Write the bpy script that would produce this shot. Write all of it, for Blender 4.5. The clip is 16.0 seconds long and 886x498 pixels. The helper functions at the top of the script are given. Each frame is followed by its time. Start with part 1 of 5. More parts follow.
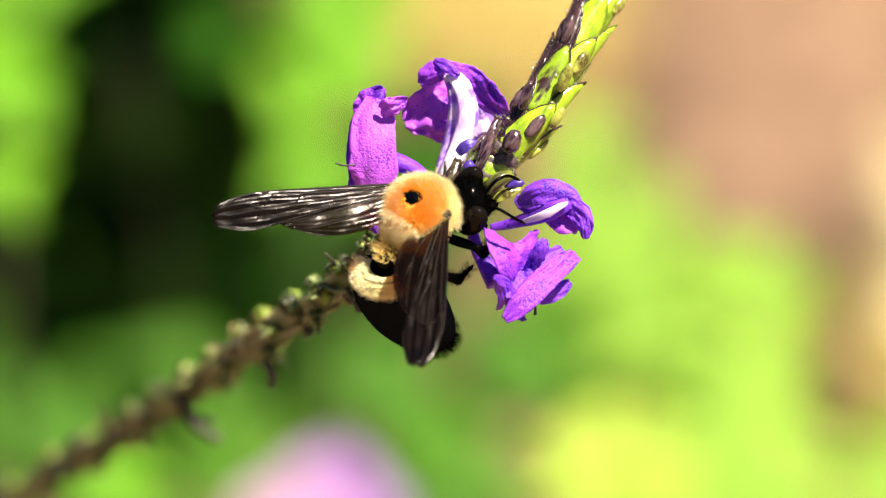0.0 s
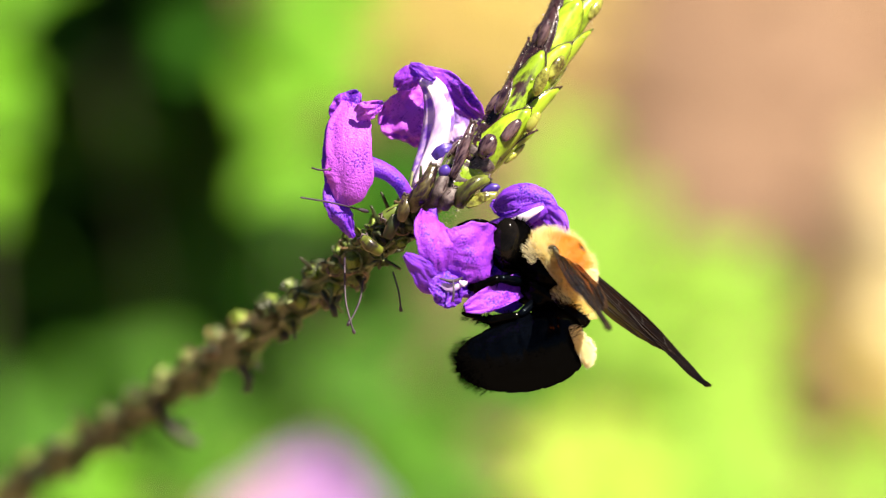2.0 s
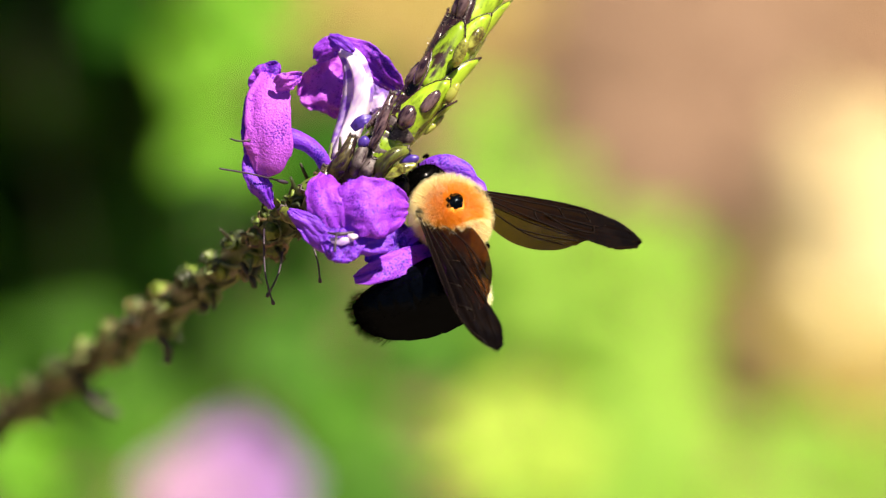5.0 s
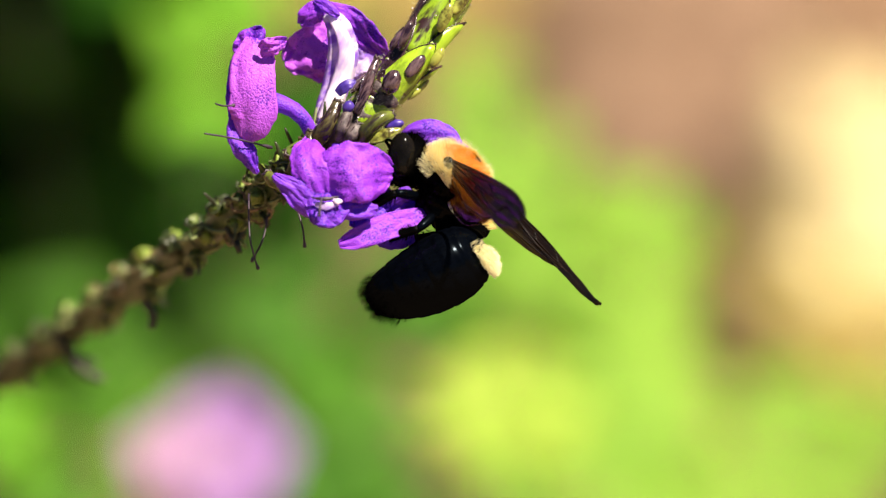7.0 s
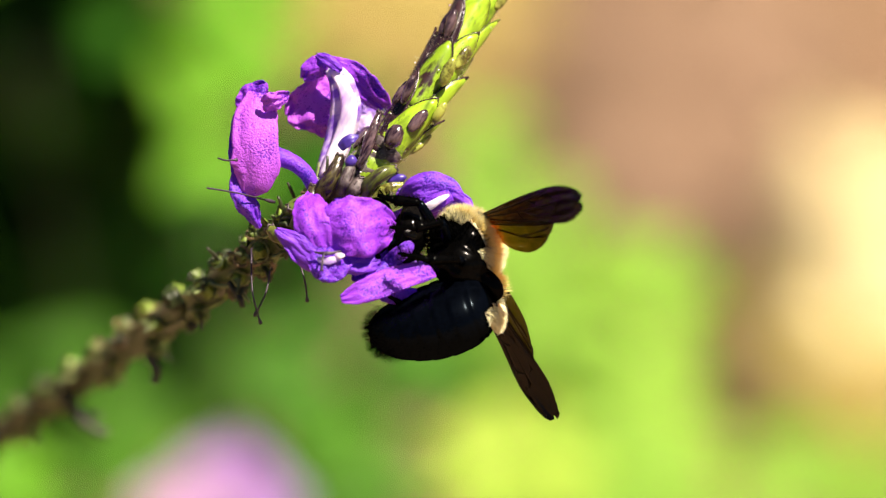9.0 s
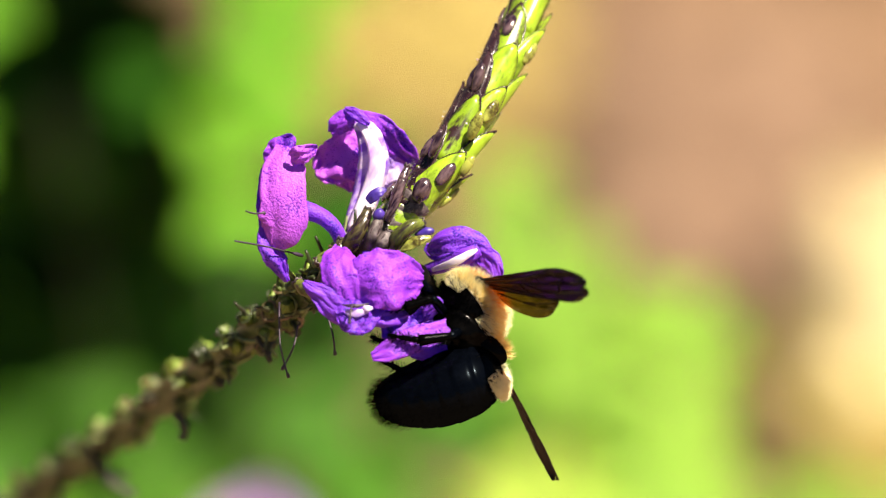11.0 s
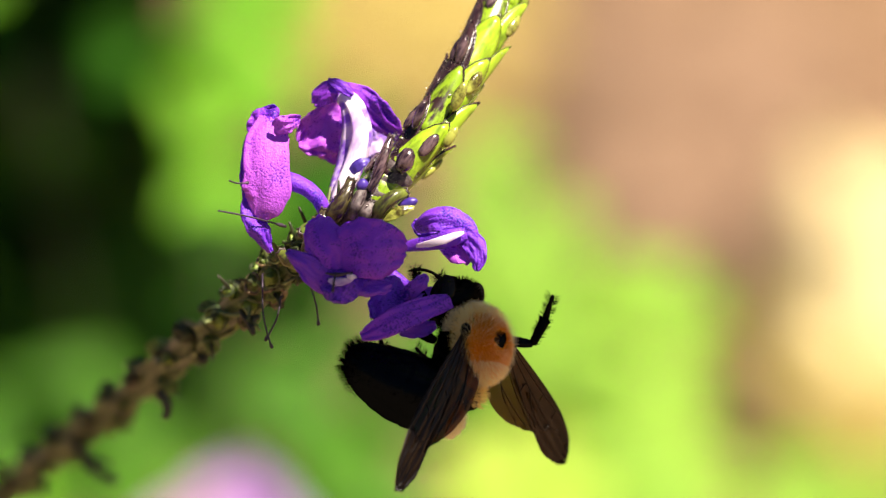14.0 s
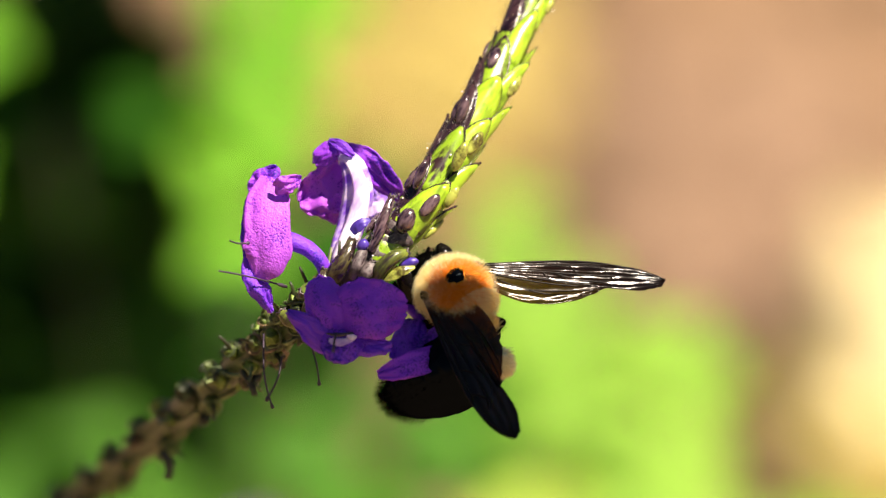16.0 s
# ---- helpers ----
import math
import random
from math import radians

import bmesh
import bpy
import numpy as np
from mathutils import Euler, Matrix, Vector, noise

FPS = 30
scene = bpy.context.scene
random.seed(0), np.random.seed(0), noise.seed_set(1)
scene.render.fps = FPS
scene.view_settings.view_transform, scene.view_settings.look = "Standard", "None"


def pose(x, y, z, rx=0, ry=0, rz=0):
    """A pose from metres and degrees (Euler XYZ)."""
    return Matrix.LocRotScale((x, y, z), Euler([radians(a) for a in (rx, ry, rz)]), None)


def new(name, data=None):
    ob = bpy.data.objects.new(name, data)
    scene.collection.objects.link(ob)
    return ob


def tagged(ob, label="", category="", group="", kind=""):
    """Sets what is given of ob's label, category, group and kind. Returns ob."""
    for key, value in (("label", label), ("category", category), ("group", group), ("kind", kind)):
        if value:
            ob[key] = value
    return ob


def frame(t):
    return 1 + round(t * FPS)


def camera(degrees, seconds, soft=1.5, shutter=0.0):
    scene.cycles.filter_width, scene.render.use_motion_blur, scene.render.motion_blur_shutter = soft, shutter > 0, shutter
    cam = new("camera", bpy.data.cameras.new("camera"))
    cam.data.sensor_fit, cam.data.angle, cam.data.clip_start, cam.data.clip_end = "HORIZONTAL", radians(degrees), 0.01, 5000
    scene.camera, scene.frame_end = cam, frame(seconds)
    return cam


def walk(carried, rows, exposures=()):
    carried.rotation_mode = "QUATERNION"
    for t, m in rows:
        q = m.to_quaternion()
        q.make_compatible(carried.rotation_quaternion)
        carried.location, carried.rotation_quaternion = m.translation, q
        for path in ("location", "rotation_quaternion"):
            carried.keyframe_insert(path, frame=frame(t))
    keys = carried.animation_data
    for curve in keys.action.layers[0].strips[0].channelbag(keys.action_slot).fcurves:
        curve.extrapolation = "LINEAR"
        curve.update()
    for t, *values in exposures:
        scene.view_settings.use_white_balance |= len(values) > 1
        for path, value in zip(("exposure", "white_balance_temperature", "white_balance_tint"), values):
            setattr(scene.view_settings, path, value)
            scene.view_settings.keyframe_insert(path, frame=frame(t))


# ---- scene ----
D = 0.90                # eye to the flowers
S = 0.0000588           # metres at the flowers for one unit of the plan
TILT = 25.0             # degrees the lens looks down
# the plan's own frame: x right, y up, z towards the eye; its middle hangs 0.8 m over the ground
VIEW = Matrix.Translation((0, 0, 0.8)) @ pose(0, 0, 0, 90 - TILT, 0, 0)
MM = 0.001


def P(x, y, w=0.0):
    """A plan point: x to the right, y down, w millimetres towards the eye."""
    k = S * (D - w * MM) / D
    return Vector(((x - 784) * k, (441 - y) * k, w * MM))


# ---- camera ----
cam = camera(2 * math.degrees(math.atan(784 * S / D)), 16.0, soft=1.3)
cam.data.dof.use_dof = True
cam.data.dof.focus_distance = D - 0.003
cam.data.dof.aperture_fstop = cam.data.lens / 20.0
cam.data.dof.aperture_blades = 0


def aim(ox, oy, tx=0.0, ty=0.0):
    """The eye's pose that shifts the plan by ox, oy; tx, ty: millimetres by which the hand drifts."""
    yaw = (ox * S + tx * MM) / D
    pitch = (oy * S - ty * MM) / D
    return VIEW @ Matrix.Translation((tx * MM, ty * MM, D)) @ Matrix.Rotation(yaw, 4, "Y") @ Matrix.Rotation(pitch, 4, "X")


walk(cam, [
    (0, aim(208.2, 9.2, -4.0, 0.0)),
    (0.5, aim(212.8, 3.8, -3.8, 0.0)),
    (1, aim(202.1, 11.5, -3.7, 0.0)),
    (1.5, aim(188.3, 13.0, -3.5, 0.0)),
    (2, aim(165.3, 16.9, -3.4, 0.0)),
    (2.5, aim(131.6, 22.2, -3.2, 0.0)),
    (3, aim(68.8, -3.8, -3.1, 0.0)),
    (3.5, aim(39.7, -31.4, -2.9, 0.0)),
    (5.8, aim(16.8, -36.7, -1.8, 0.0)),
    (6, aim(-7.0, -53.6, -1.8, 0.0)),
    (6.5, aim(-6.2, -87.3, -1.5, 0.0)),
    (7, aim(-4.6, -96.4, -1.3, 0.0)),
    (7.5, aim(0.0, -30.6, -1.0, 0.0)),
    (8, aim(-17.7, 13.0, -0.7, 0.0)),
    (8.5, aim(-6.2, -6.1, -0.3, 0.0)),
    (9, aim(0.0, 0.0, 0.0, 0.0)),
    (9.5, aim(-3.1, 27.6, 0.0, 0.0)),
    (10, aim(49.0, 55.1, 0.0, 0.0)),
    (10.2, aim(50.5, 80.4, 0.0, 0.0)),
    (12.3, aim(28.3, 99.5, 0.0, 0.0)),
    (12.5, aim(19.1, 78.9, 0.0, 0.0)),
    (13, aim(8.4, 72.7, -0.3, 0.0)),
    (13.5, aim(-2.3, 68.9, -0.6, 0.0)),
    (14, aim(19.8, 43.6, -0.9, 0.0)),
    (14.5, aim(33.6, 37.5, -1.2, 0.0)),
    (15, aim(7.6, 58.2, 0.2, 0.0)),
    (15.5, aim(-11.5, 101.8, 1.6, 0.0)),
    (16, aim(21.4, 150.1, 3.0, 0.0))],
    exposures=[(0, 1.56, 6500, 15), (2.5, 1.50, 6500, 15), (3.6, 1.31, 6500, 15), (6, 1.24, 6500, 15), (10, 1.31, 6500, 15), (12.3, 1.40, 6500, 15), (16, 1.42, 6500, 15)])


# ---- light ----
SUN = VIEW.to_3x3() @ Vector((0.38, 0.75, 0.52)).normalized()
world = bpy.data.worlds.new("sky")
scene.world = world
world.use_nodes = True
wn = world.node_tree
sky = wn.nodes.new("ShaderNodeTexSky")
sky.sky_type, sky.sun_disc = "NISHITA", False
sky.sun_elevation = math.asin(SUN.z)
sky.sun_rotation = math.atan2(SUN.x, SUN.y)
wn.links.new(sky.outputs["Color"], wn.nodes["Background"].inputs["Color"])
wn.nodes["Background"].inputs["Strength"].default_value = 0.022
sun = new("sun", bpy.data.lights.new("sun", "SUN"))
sun.data.energy, sun.data.angle, sun.data.color = 5.0, radians(0.53), (1.0, 0.88, 0.70)
sun.matrix_world = Matrix.Translation((0, 0, 3)) @ SUN.to_track_quat("Z", "Y").to_matrix().to_4x4()
scene.view_settings.exposure = 1.15

# ---- materials ----


def mat(name, a, b, rough=0.6, scale=900.0, bump=0.3, fine=4000.0, depth=0.0001, lo=0.45, hi=0.9, grit=0.35, grain=None, **more):
    """Two colours mixed by a coarse and a fine noise, with relief."""
    m = bpy.data.materials.new(name)
    m.use_nodes = True
    t = m.node_tree
    bs = t.nodes["Principled BSDF"]
    co = t.nodes.new("ShaderNodeTexCoord")
    n1 = t.nodes.new("ShaderNodeTexNoise")
    n1.inputs["Scale"].default_value, n1.inputs["Detail"].default_value = scale, 4
    n2 = t.nodes.new("ShaderNodeTexNoise")
    n2.inputs["Scale"].default_value, n2.inputs["Detail"].default_value = fine, 3
    ad = t.nodes.new("ShaderNodeMath")
    ad.operation = "MULTIPLY_ADD"
    ad.inputs[1].default_value = grit
    rp = t.nodes.new("ShaderNodeValToRGB")
    rp.color_ramp.elements[0].position, rp.color_ramp.elements[1].position = lo, hi
    rp.color_ramp.elements[0].color, rp.color_ramp.elements[1].color = (*a, 1), (*b, 1)
    way = co.outputs["Object"]
    if grain is not None:
        turn, draw = t.nodes.new("ShaderNodeMapping"), t.nodes.new("ShaderNodeMapping")
        turn.inputs["Rotation"].default_value[2] = radians(-grain)
        draw.inputs["Scale"].default_value[0] = 0.3
        t.links.new(way, turn.inputs["Vector"])
        t.links.new(turn.outputs[0], draw.inputs["Vector"])
        way = draw.outputs[0]
    for n in (n1, n2):
        t.links.new(way, n.inputs["Vector"])
    t.links.new(n2.outputs["Fac"], ad.inputs[0])
    t.links.new(n1.outputs["Fac"], ad.inputs[2])
    t.links.new(ad.outputs[0], rp.inputs["Fac"])
    t.links.new(rp.outputs["Color"], bs.inputs["Base Color"])
    bs.inputs["Roughness"].default_value = rough
    if bump:
        bp = t.nodes.new("ShaderNodeBump")
        bp.inputs["Strength"].default_value, bp.inputs["Distance"].default_value = bump, depth
        t.links.new(ad.outputs[0], bp.inputs["Height"])
        t.links.new(bp.outputs["Normal"], bs.inputs["Normal"])
    for key, value in more.items():
        bs.inputs[key.replace("_", " ")].default_value = value
    return m


def leafy(m, share, colour):
    """Lets light shine through a thin petal or leaf."""
    t = m.node_tree
    bs = t.nodes["Principled BSDF"]
    out = t.nodes["Material Output"]
    tr = t.nodes.new("ShaderNodeBsdfTranslucent")
    tr.inputs["Color"].default_value = (*colour, 1)
    mx = t.nodes.new("ShaderNodeMixShader")
    mx.inputs["Fac"].default_value = share
    t.links.new(bs.outputs[0], mx.inputs[1])
    t.links.new(tr.outputs[0], mx.inputs[2])
    t.links.new(mx.outputs[0], out.inputs["Surface"])
    return m


def shiny(m, share, rough, colour=(1, 1, 1)):
    """Lays a faint even gloss over a dark surface."""
    t = m.node_tree
    gl = t.nodes.new("ShaderNodeBsdfGlossy")
    gl.inputs["Roughness"].default_value = rough
    gl.inputs["Color"].default_value = (*colour, 1)
    mx = t.nodes.new("ShaderNodeMixShader")
    mx.inputs["Fac"].default_value = share
    t.links.new(t.nodes["Principled BSDF"].outputs[0], mx.inputs[1])
    t.links.new(gl.outputs[0], mx.inputs[2])
    t.links.new(mx.outputs[0], t.nodes["Material Output"].inputs["Surface"])
    return m


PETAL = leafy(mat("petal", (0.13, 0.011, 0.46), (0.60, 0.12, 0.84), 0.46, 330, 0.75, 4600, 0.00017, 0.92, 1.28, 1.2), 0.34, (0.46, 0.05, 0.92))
# darker petal copies: deeper violet of rims, and shade put into the colour
PETALDEEPSHADE = leafy(mat("petal_deep_shade", (0.045, 0.008, 0.36), (0.25, 0.048, 0.76), 0.46, 330, 0.75, 4600, 0.00017, 0.92, 1.28, 1.2), 0.32, (0.17, 0.03, 0.82))
PETALHALFSHADE = leafy(mat("petal_half_shade", (0.065, 0.008, 0.36), (0.36, 0.052, 0.80), 0.46, 330, 0.75, 4600, 0.00017, 0.92, 1.28, 1.2), 0.32, (0.27, 0.04, 0.88))
LILAC = leafy(mat("petal_lilac", (0.22, 0.07, 0.66), (0.86, 0.72, 0.95), 0.5, 900, 0.5, 3000, 0.0001, 0.55, 0.8, grain=25), 0.3, (0.6, 0.4, 0.9))
WHITE = leafy(mat("petal_white", (0.48, 0.22, 0.80), (0.95, 0.90, 0.96), 0.5, 420, 0.5, 3000, 0.0001, 0.46, 0.70, grain=70), 0.3, (0.85, 0.7, 0.95))
GREEN = leafy(mat("bract_green", (0.026, 0.010, 0.012), (0.22, 0.36, 0.016), 0.32, 900, 0.7, 2500, 0.00008, 0.56, 0.70, grain=56), 0.1, (0.3, 0.5, 0.02))
LIME = leafy(mat("bract_lime", (0.10, 0.17, 0.008), (0.33, 0.52, 0.025), 0.3, 900, 0.8, 2500, 0.0001, 0.46, 0.72, grain=56), 0.1, (0.4, 0.6, 0.03))
PURPLE = mat("bract_purple", (0.008, 0.003, 0.006), (0.055, 0.026, 0.03), 0.26, 1200, 0.9, 3000, 0.0001, 0.5, 0.9, grain=56)
BUD = mat("bud_grey", (0.014, 0.005, 0.012), (0.14, 0.09, 0.10), 0.18, 1700, 0.9, 4000, 0.0001, 0.58, 0.88, grain=56, Specular_IOR_Level=0.7)
BUDGREEN = mat("bud_pale", (0.06, 0.05, 0.010), (0.36, 0.40, 0.07), 0.22, 700, 0.6, 4000, 0.0001, 0.5, 0.8)
VIOLET = mat("bud_violet", (0.03, 0.014, 0.20), (0.09, 0.045, 0.34), 0.4, 900, 0.4)
STEM = mat("old_stem", (0.010, 0.018, 0.004), (0.075, 0.125, 0.028), 0.5, 600, 0.8)
LEAFOLD = mat("fruit_dark", (0.03, 0.035, 0.008), (0.10, 0.15, 0.02), 0.5, 420, 0.5, 4000, 0.0001, 0.48, 0.7)
TRUNK = mat("stalk_grey", (0.022, 0.013, 0.018), (0.15, 0.12, 0.12), 0.5, 1500, 1.0, 5000, 0.0001, 0.5, 0.9)
OLIVE = mat("calyx_olive", (0.016, 0.008, 0.011), (0.13, 0.115, 0.038), 0.26, 620, 1.0, 3000, 0.00016, 0.6, 0.86, grain=50)
RUST = mat("fruit_rim", (0.04, 0.030, 0.016), (0.28, 0.19, 0.09), 0.45, 700, 0.6)
CALYX = mat("calyx_green", (0.016, 0.010, 0.010), (0.13, 0.165, 0.022), 0.3, 520, 0.8, 4000, 0.0001, 0.54, 0.80, grain=50)
FRUIT = mat("fruit_green", (0.045, 0.045, 0.014), (0.19, 0.28, 0.03), 0.5, 420, 0.4, 4000, 0.0001, 0.48, 0.70)
RIDGE = mat("grey_ridge", (0.016, 0.028, 0.008), (0.22, 0.28, 0.09), 0.5, 700, 0.8, 4000, 0.0001, 0.5, 0.85)
BROWN = mat("calyx_brown", (0.007, 0.010, 0.004), (0.040, 0.058, 0.016), 0.45, 650, 0.7)
DRY = mat("dry_husk", (0.012, 0.013, 0.007), (0.055, 0.064, 0.028), 0.6, 700, 0.6)
HAIRTHREAD = mat("style_dark", (0.02, 0.012, 0.03), (0.06, 0.04, 0.06), 0.5, 900, 0)

CHITIN = shiny(mat("black_chitin", (0.0004, 0.0006, 0.0012), (0.001, 0.0015, 0.003), 0.5, 900, 0.1, 3000, 0.00002, Specular_IOR_Level=0.0), 0.007, 0.22, (0.60, 0.82, 1.0))
DULL = shiny(mat("dull_chitin", (0.0006, 0.0006, 0.0006), (0.0015, 0.0014, 0.0013), 0.6, 900, 0.4, Specular_IOR_Level=0.0), 0.004, 0.16)
EYE = shiny(mat("eye", (0.002, 0.0018, 0.0015), (0.006, 0.005, 0.004), 0.6, 600, 0.0, Specular_IOR_Level=0.0), 0.012, 0.09)
FACE = mat("pale_face", (0.60, 0.50, 0.33), (0.78, 0.70, 0.52), 0.5, 900, 0.3)
SKIN = mat("thorax_skin", (0.56, 0.21, 0.006), (0.84, 0.38, 0.02), 0.7, 800, 0.5)
FUR = leafy(mat("fur_orange", (0.60, 0.20, 0.004), (0.95, 0.48, 0.03), 0.5, 400, 0, 3000), 0.45, (0.97, 0.55, 0.05))
FURPALE = leafy(mat("fur_pale", (0.88, 0.84, 0.50), (0.96, 0.96, 0.70), 0.4, 400, 0, 3000), 0.35, (0.97, 0.90, 0.62))
FURGOLD = leafy(mat("fur_gold", (0.89, 0.62, 0.16), (0.97, 0.86, 0.40), 0.5, 400, 0, 3000), 0.45, (0.97, 0.84, 0.38))
CREAM = mat("cream_skin", (0.70, 0.60, 0.34), (0.90, 0.82, 0.56), 0.7, 800, 0.5)
FURBLACK = mat("fur_black", (0.0004, 0.0004, 0.0004), (0.0014, 0.0013, 0.0012), 0.8, 400, 0, Specular_IOR_Level=0.0)
VEIN = mat("wing_vein", (0.003, 0.0015, 0.001), (0.008, 0.004, 0.002), 0.4, 900, 0, Specular_IOR_Level=0.15)



def film(name, base, tip, share):
    """A smoky wing skin, clearer towards its root."""
    m = mat(name, (0.003, 0.0014, 0.0006), (0.008, 0.004, 0.0016), 0.19, 260, 0.35, 520, 0.0003)
    t = m.node_tree
    tp = t.nodes.new("ShaderNodeBsdfTransparent")
    co = t.nodes.new("ShaderNodeTexCoord")
    sx = t.nodes.new("ShaderNodeSeparateXYZ")
    rg = t.nodes.new("ShaderNodeMapRange")
    rg.inputs["From Max"].default_value = 0.018
    rp = t.nodes.new("ShaderNodeValToRGB")
    rp.color_ramp.elements[0].color, rp.color_ramp.elements[1].color = (*base, 1), (*tip, 1)
    t.links.new(co.outputs["Object"], sx.inputs[0])
    t.links.new(sx.outputs["X"], rg.inputs["Value"])
    t.links.new(rg.outputs[0], rp.inputs["Fac"])
    t.links.new(rp.outputs["Color"], tp.inputs["Color"])
    mx = t.nodes.new("ShaderNodeMixShader")
    mx.inputs["Fac"].default_value = share
    t.links.new(t.nodes["Principled BSDF"].outputs[0], mx.inputs[1])
    t.links.new(tp.outputs[0], mx.inputs[2])
    t.links.new(mx.outputs[0], t.nodes["Material Output"].inputs["Surface"])
    return m


WING = film("wing_film", (0.47, 0.19, 0.035), (0.10, 0.05, 0.02), 0.53)
HINDWING = film("hindwing_film", (0.74, 0.46, 0.16), (0.22, 0.12, 0.045), 0.62)

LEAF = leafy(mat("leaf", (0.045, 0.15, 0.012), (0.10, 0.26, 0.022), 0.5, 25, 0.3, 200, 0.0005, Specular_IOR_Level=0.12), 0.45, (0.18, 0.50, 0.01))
# leaf greens brightened or dimmed: sun and shade put into the colour
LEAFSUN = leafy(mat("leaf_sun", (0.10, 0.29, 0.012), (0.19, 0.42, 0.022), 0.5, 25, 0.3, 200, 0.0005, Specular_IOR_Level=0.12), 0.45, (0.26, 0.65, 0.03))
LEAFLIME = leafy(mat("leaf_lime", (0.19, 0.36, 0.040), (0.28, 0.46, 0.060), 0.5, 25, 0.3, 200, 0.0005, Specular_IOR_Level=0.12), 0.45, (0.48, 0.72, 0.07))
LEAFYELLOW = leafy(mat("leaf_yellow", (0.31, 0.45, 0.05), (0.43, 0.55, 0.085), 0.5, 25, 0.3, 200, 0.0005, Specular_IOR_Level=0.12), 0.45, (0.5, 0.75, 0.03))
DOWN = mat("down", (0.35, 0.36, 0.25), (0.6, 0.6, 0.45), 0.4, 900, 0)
# these two copies are dimmed for half shade and deep shade
LEAFHALFSHADE = leafy(mat("leaf_half_shade", (0.016, 0.075, 0.004), (0.036, 0.15, 0.008), 0.7, 25, 0.3, 200, 0.0005, Specular_IOR_Level=0.1), 0.3, (0.05, 0.28, 0.010))
LEAFDEEPSHADE = leafy(mat("leaf_deep_shade", (0.022, 0.075, 0.004), (0.06, 0.16, 0.010), 0.7, 25, 0.3, 200, 0.0005, Specular_IOR_Level=0.1), 0.12, (0.07, 0.2, 0.012))
TWIG = mat("twig", (0.02, 0.025, 0.008), (0.05, 0.06, 0.02), 0.7, 60, 0.5, 300, 0.0005)
MAUVE = leafy(mat("mauve_petal", (0.42, 0.24, 0.62), (0.60, 0.36, 0.72), 0.5, 60, 0.2), 0.3, (0.5, 0.25, 0.7))
PINK = leafy(mat("pink_petal", (0.56, 0.33, 0.58), (0.80, 0.56, 0.76), 0.5, 60, 0.2), 0.3, (0.7, 0.35, 0.75))
SOIL = mat("soil", (0.155, 0.090, 0.046), (0.225, 0.137, 0.074), 0.85, 3.5, 0.6, 60, 0.004)
CHIP = mat("chip", (0.15, 0.088, 0.046), (0.24, 0.150, 0.086), 0.8, 20, 0.5, 200, 0.001)
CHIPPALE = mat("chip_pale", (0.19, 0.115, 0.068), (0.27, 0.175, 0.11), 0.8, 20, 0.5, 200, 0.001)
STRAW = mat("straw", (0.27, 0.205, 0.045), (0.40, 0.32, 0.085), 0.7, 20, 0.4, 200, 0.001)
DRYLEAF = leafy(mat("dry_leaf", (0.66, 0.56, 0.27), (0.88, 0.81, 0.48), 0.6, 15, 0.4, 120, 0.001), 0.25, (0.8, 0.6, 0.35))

# ---- mesh tools ----


def mesh_of(name, bm, material, smooth=True):
    me = bpy.data.meshes.new(name)
    bm.normal_update()
    bm.to_mesh(me)
    bm.free()
    me.materials.append(material)
    if smooth:
        me.shade_smooth()
    return me


def part(name, bm, material, parent, label="", smooth=True, at=None):
    ob = new(name, mesh_of(name, bm, material, smooth))
    ob.parent = parent
    if at is not None:
        ob.matrix_local = at
    if label:
        tagged(ob, label)
    return ob


def frame_of(z, hint=Vector((0, 0, 1))):
    z = z.normalized()
    x = hint.cross(z)
    if x.length < 1e-6:
        x = Vector((1, 0, 0)).cross(z)
    x.normalize()
    return x, z.cross(x)


def tube(bm, pts, radii, n=10, rough=0.0, flat=1.0):
    """A swept round rod with closed ends."""
    pts = [Vector(p) for p in pts]
    rings, hint = [], Vector((0.3, 0.2, 0.93))
    for i, p in enumerate(pts):
        d = pts[min(i + 1, len(pts) - 1)] - pts[max(i - 1, 0)]
        x, y = frame_of(d, hint)
        r = radii[i] if hasattr(radii, "__len__") else radii
        ring = []
        for k in range(n):
            a = 2 * math.pi * k / n
            q = p + (x * math.cos(a) + y * math.sin(a) * flat) * r * (1 + rough * noise.noise(p * 1500 + Vector((math.cos(a), math.sin(a), 0)) * 2))
            ring.append(bm.verts.new(q))
        rings.append(ring)
    for a, b in zip(rings, rings[1:]):
        for k in range(n):
            bm.faces.new((a[k], a[(k + 1) % n], b[(k + 1) % n], b[k]))
    bm.faces.new(rings[0][::-1])
    bm.faces.new(rings[-1])


def smooth_line(pts, n):
    """n points along a Catmull-Rom line through pts."""
    pts = [Vector(p) for p in pts]
    out = []
    for k in range(n):
        u = k / (n - 1) * (len(pts) - 1)
        i = min(int(u), len(pts) - 2)
        f = u - i
        a, b, c, d = pts[max(i - 1, 0)], pts[i], pts[i + 1], pts[min(i + 2, len(pts) - 1)]
        out.append(0.5 * (2 * b + (c - a) * f + (2 * a - 5 * b + 4 * c - d) * f * f + (3 * b - a - 3 * c + d) * f ** 3))
    return out


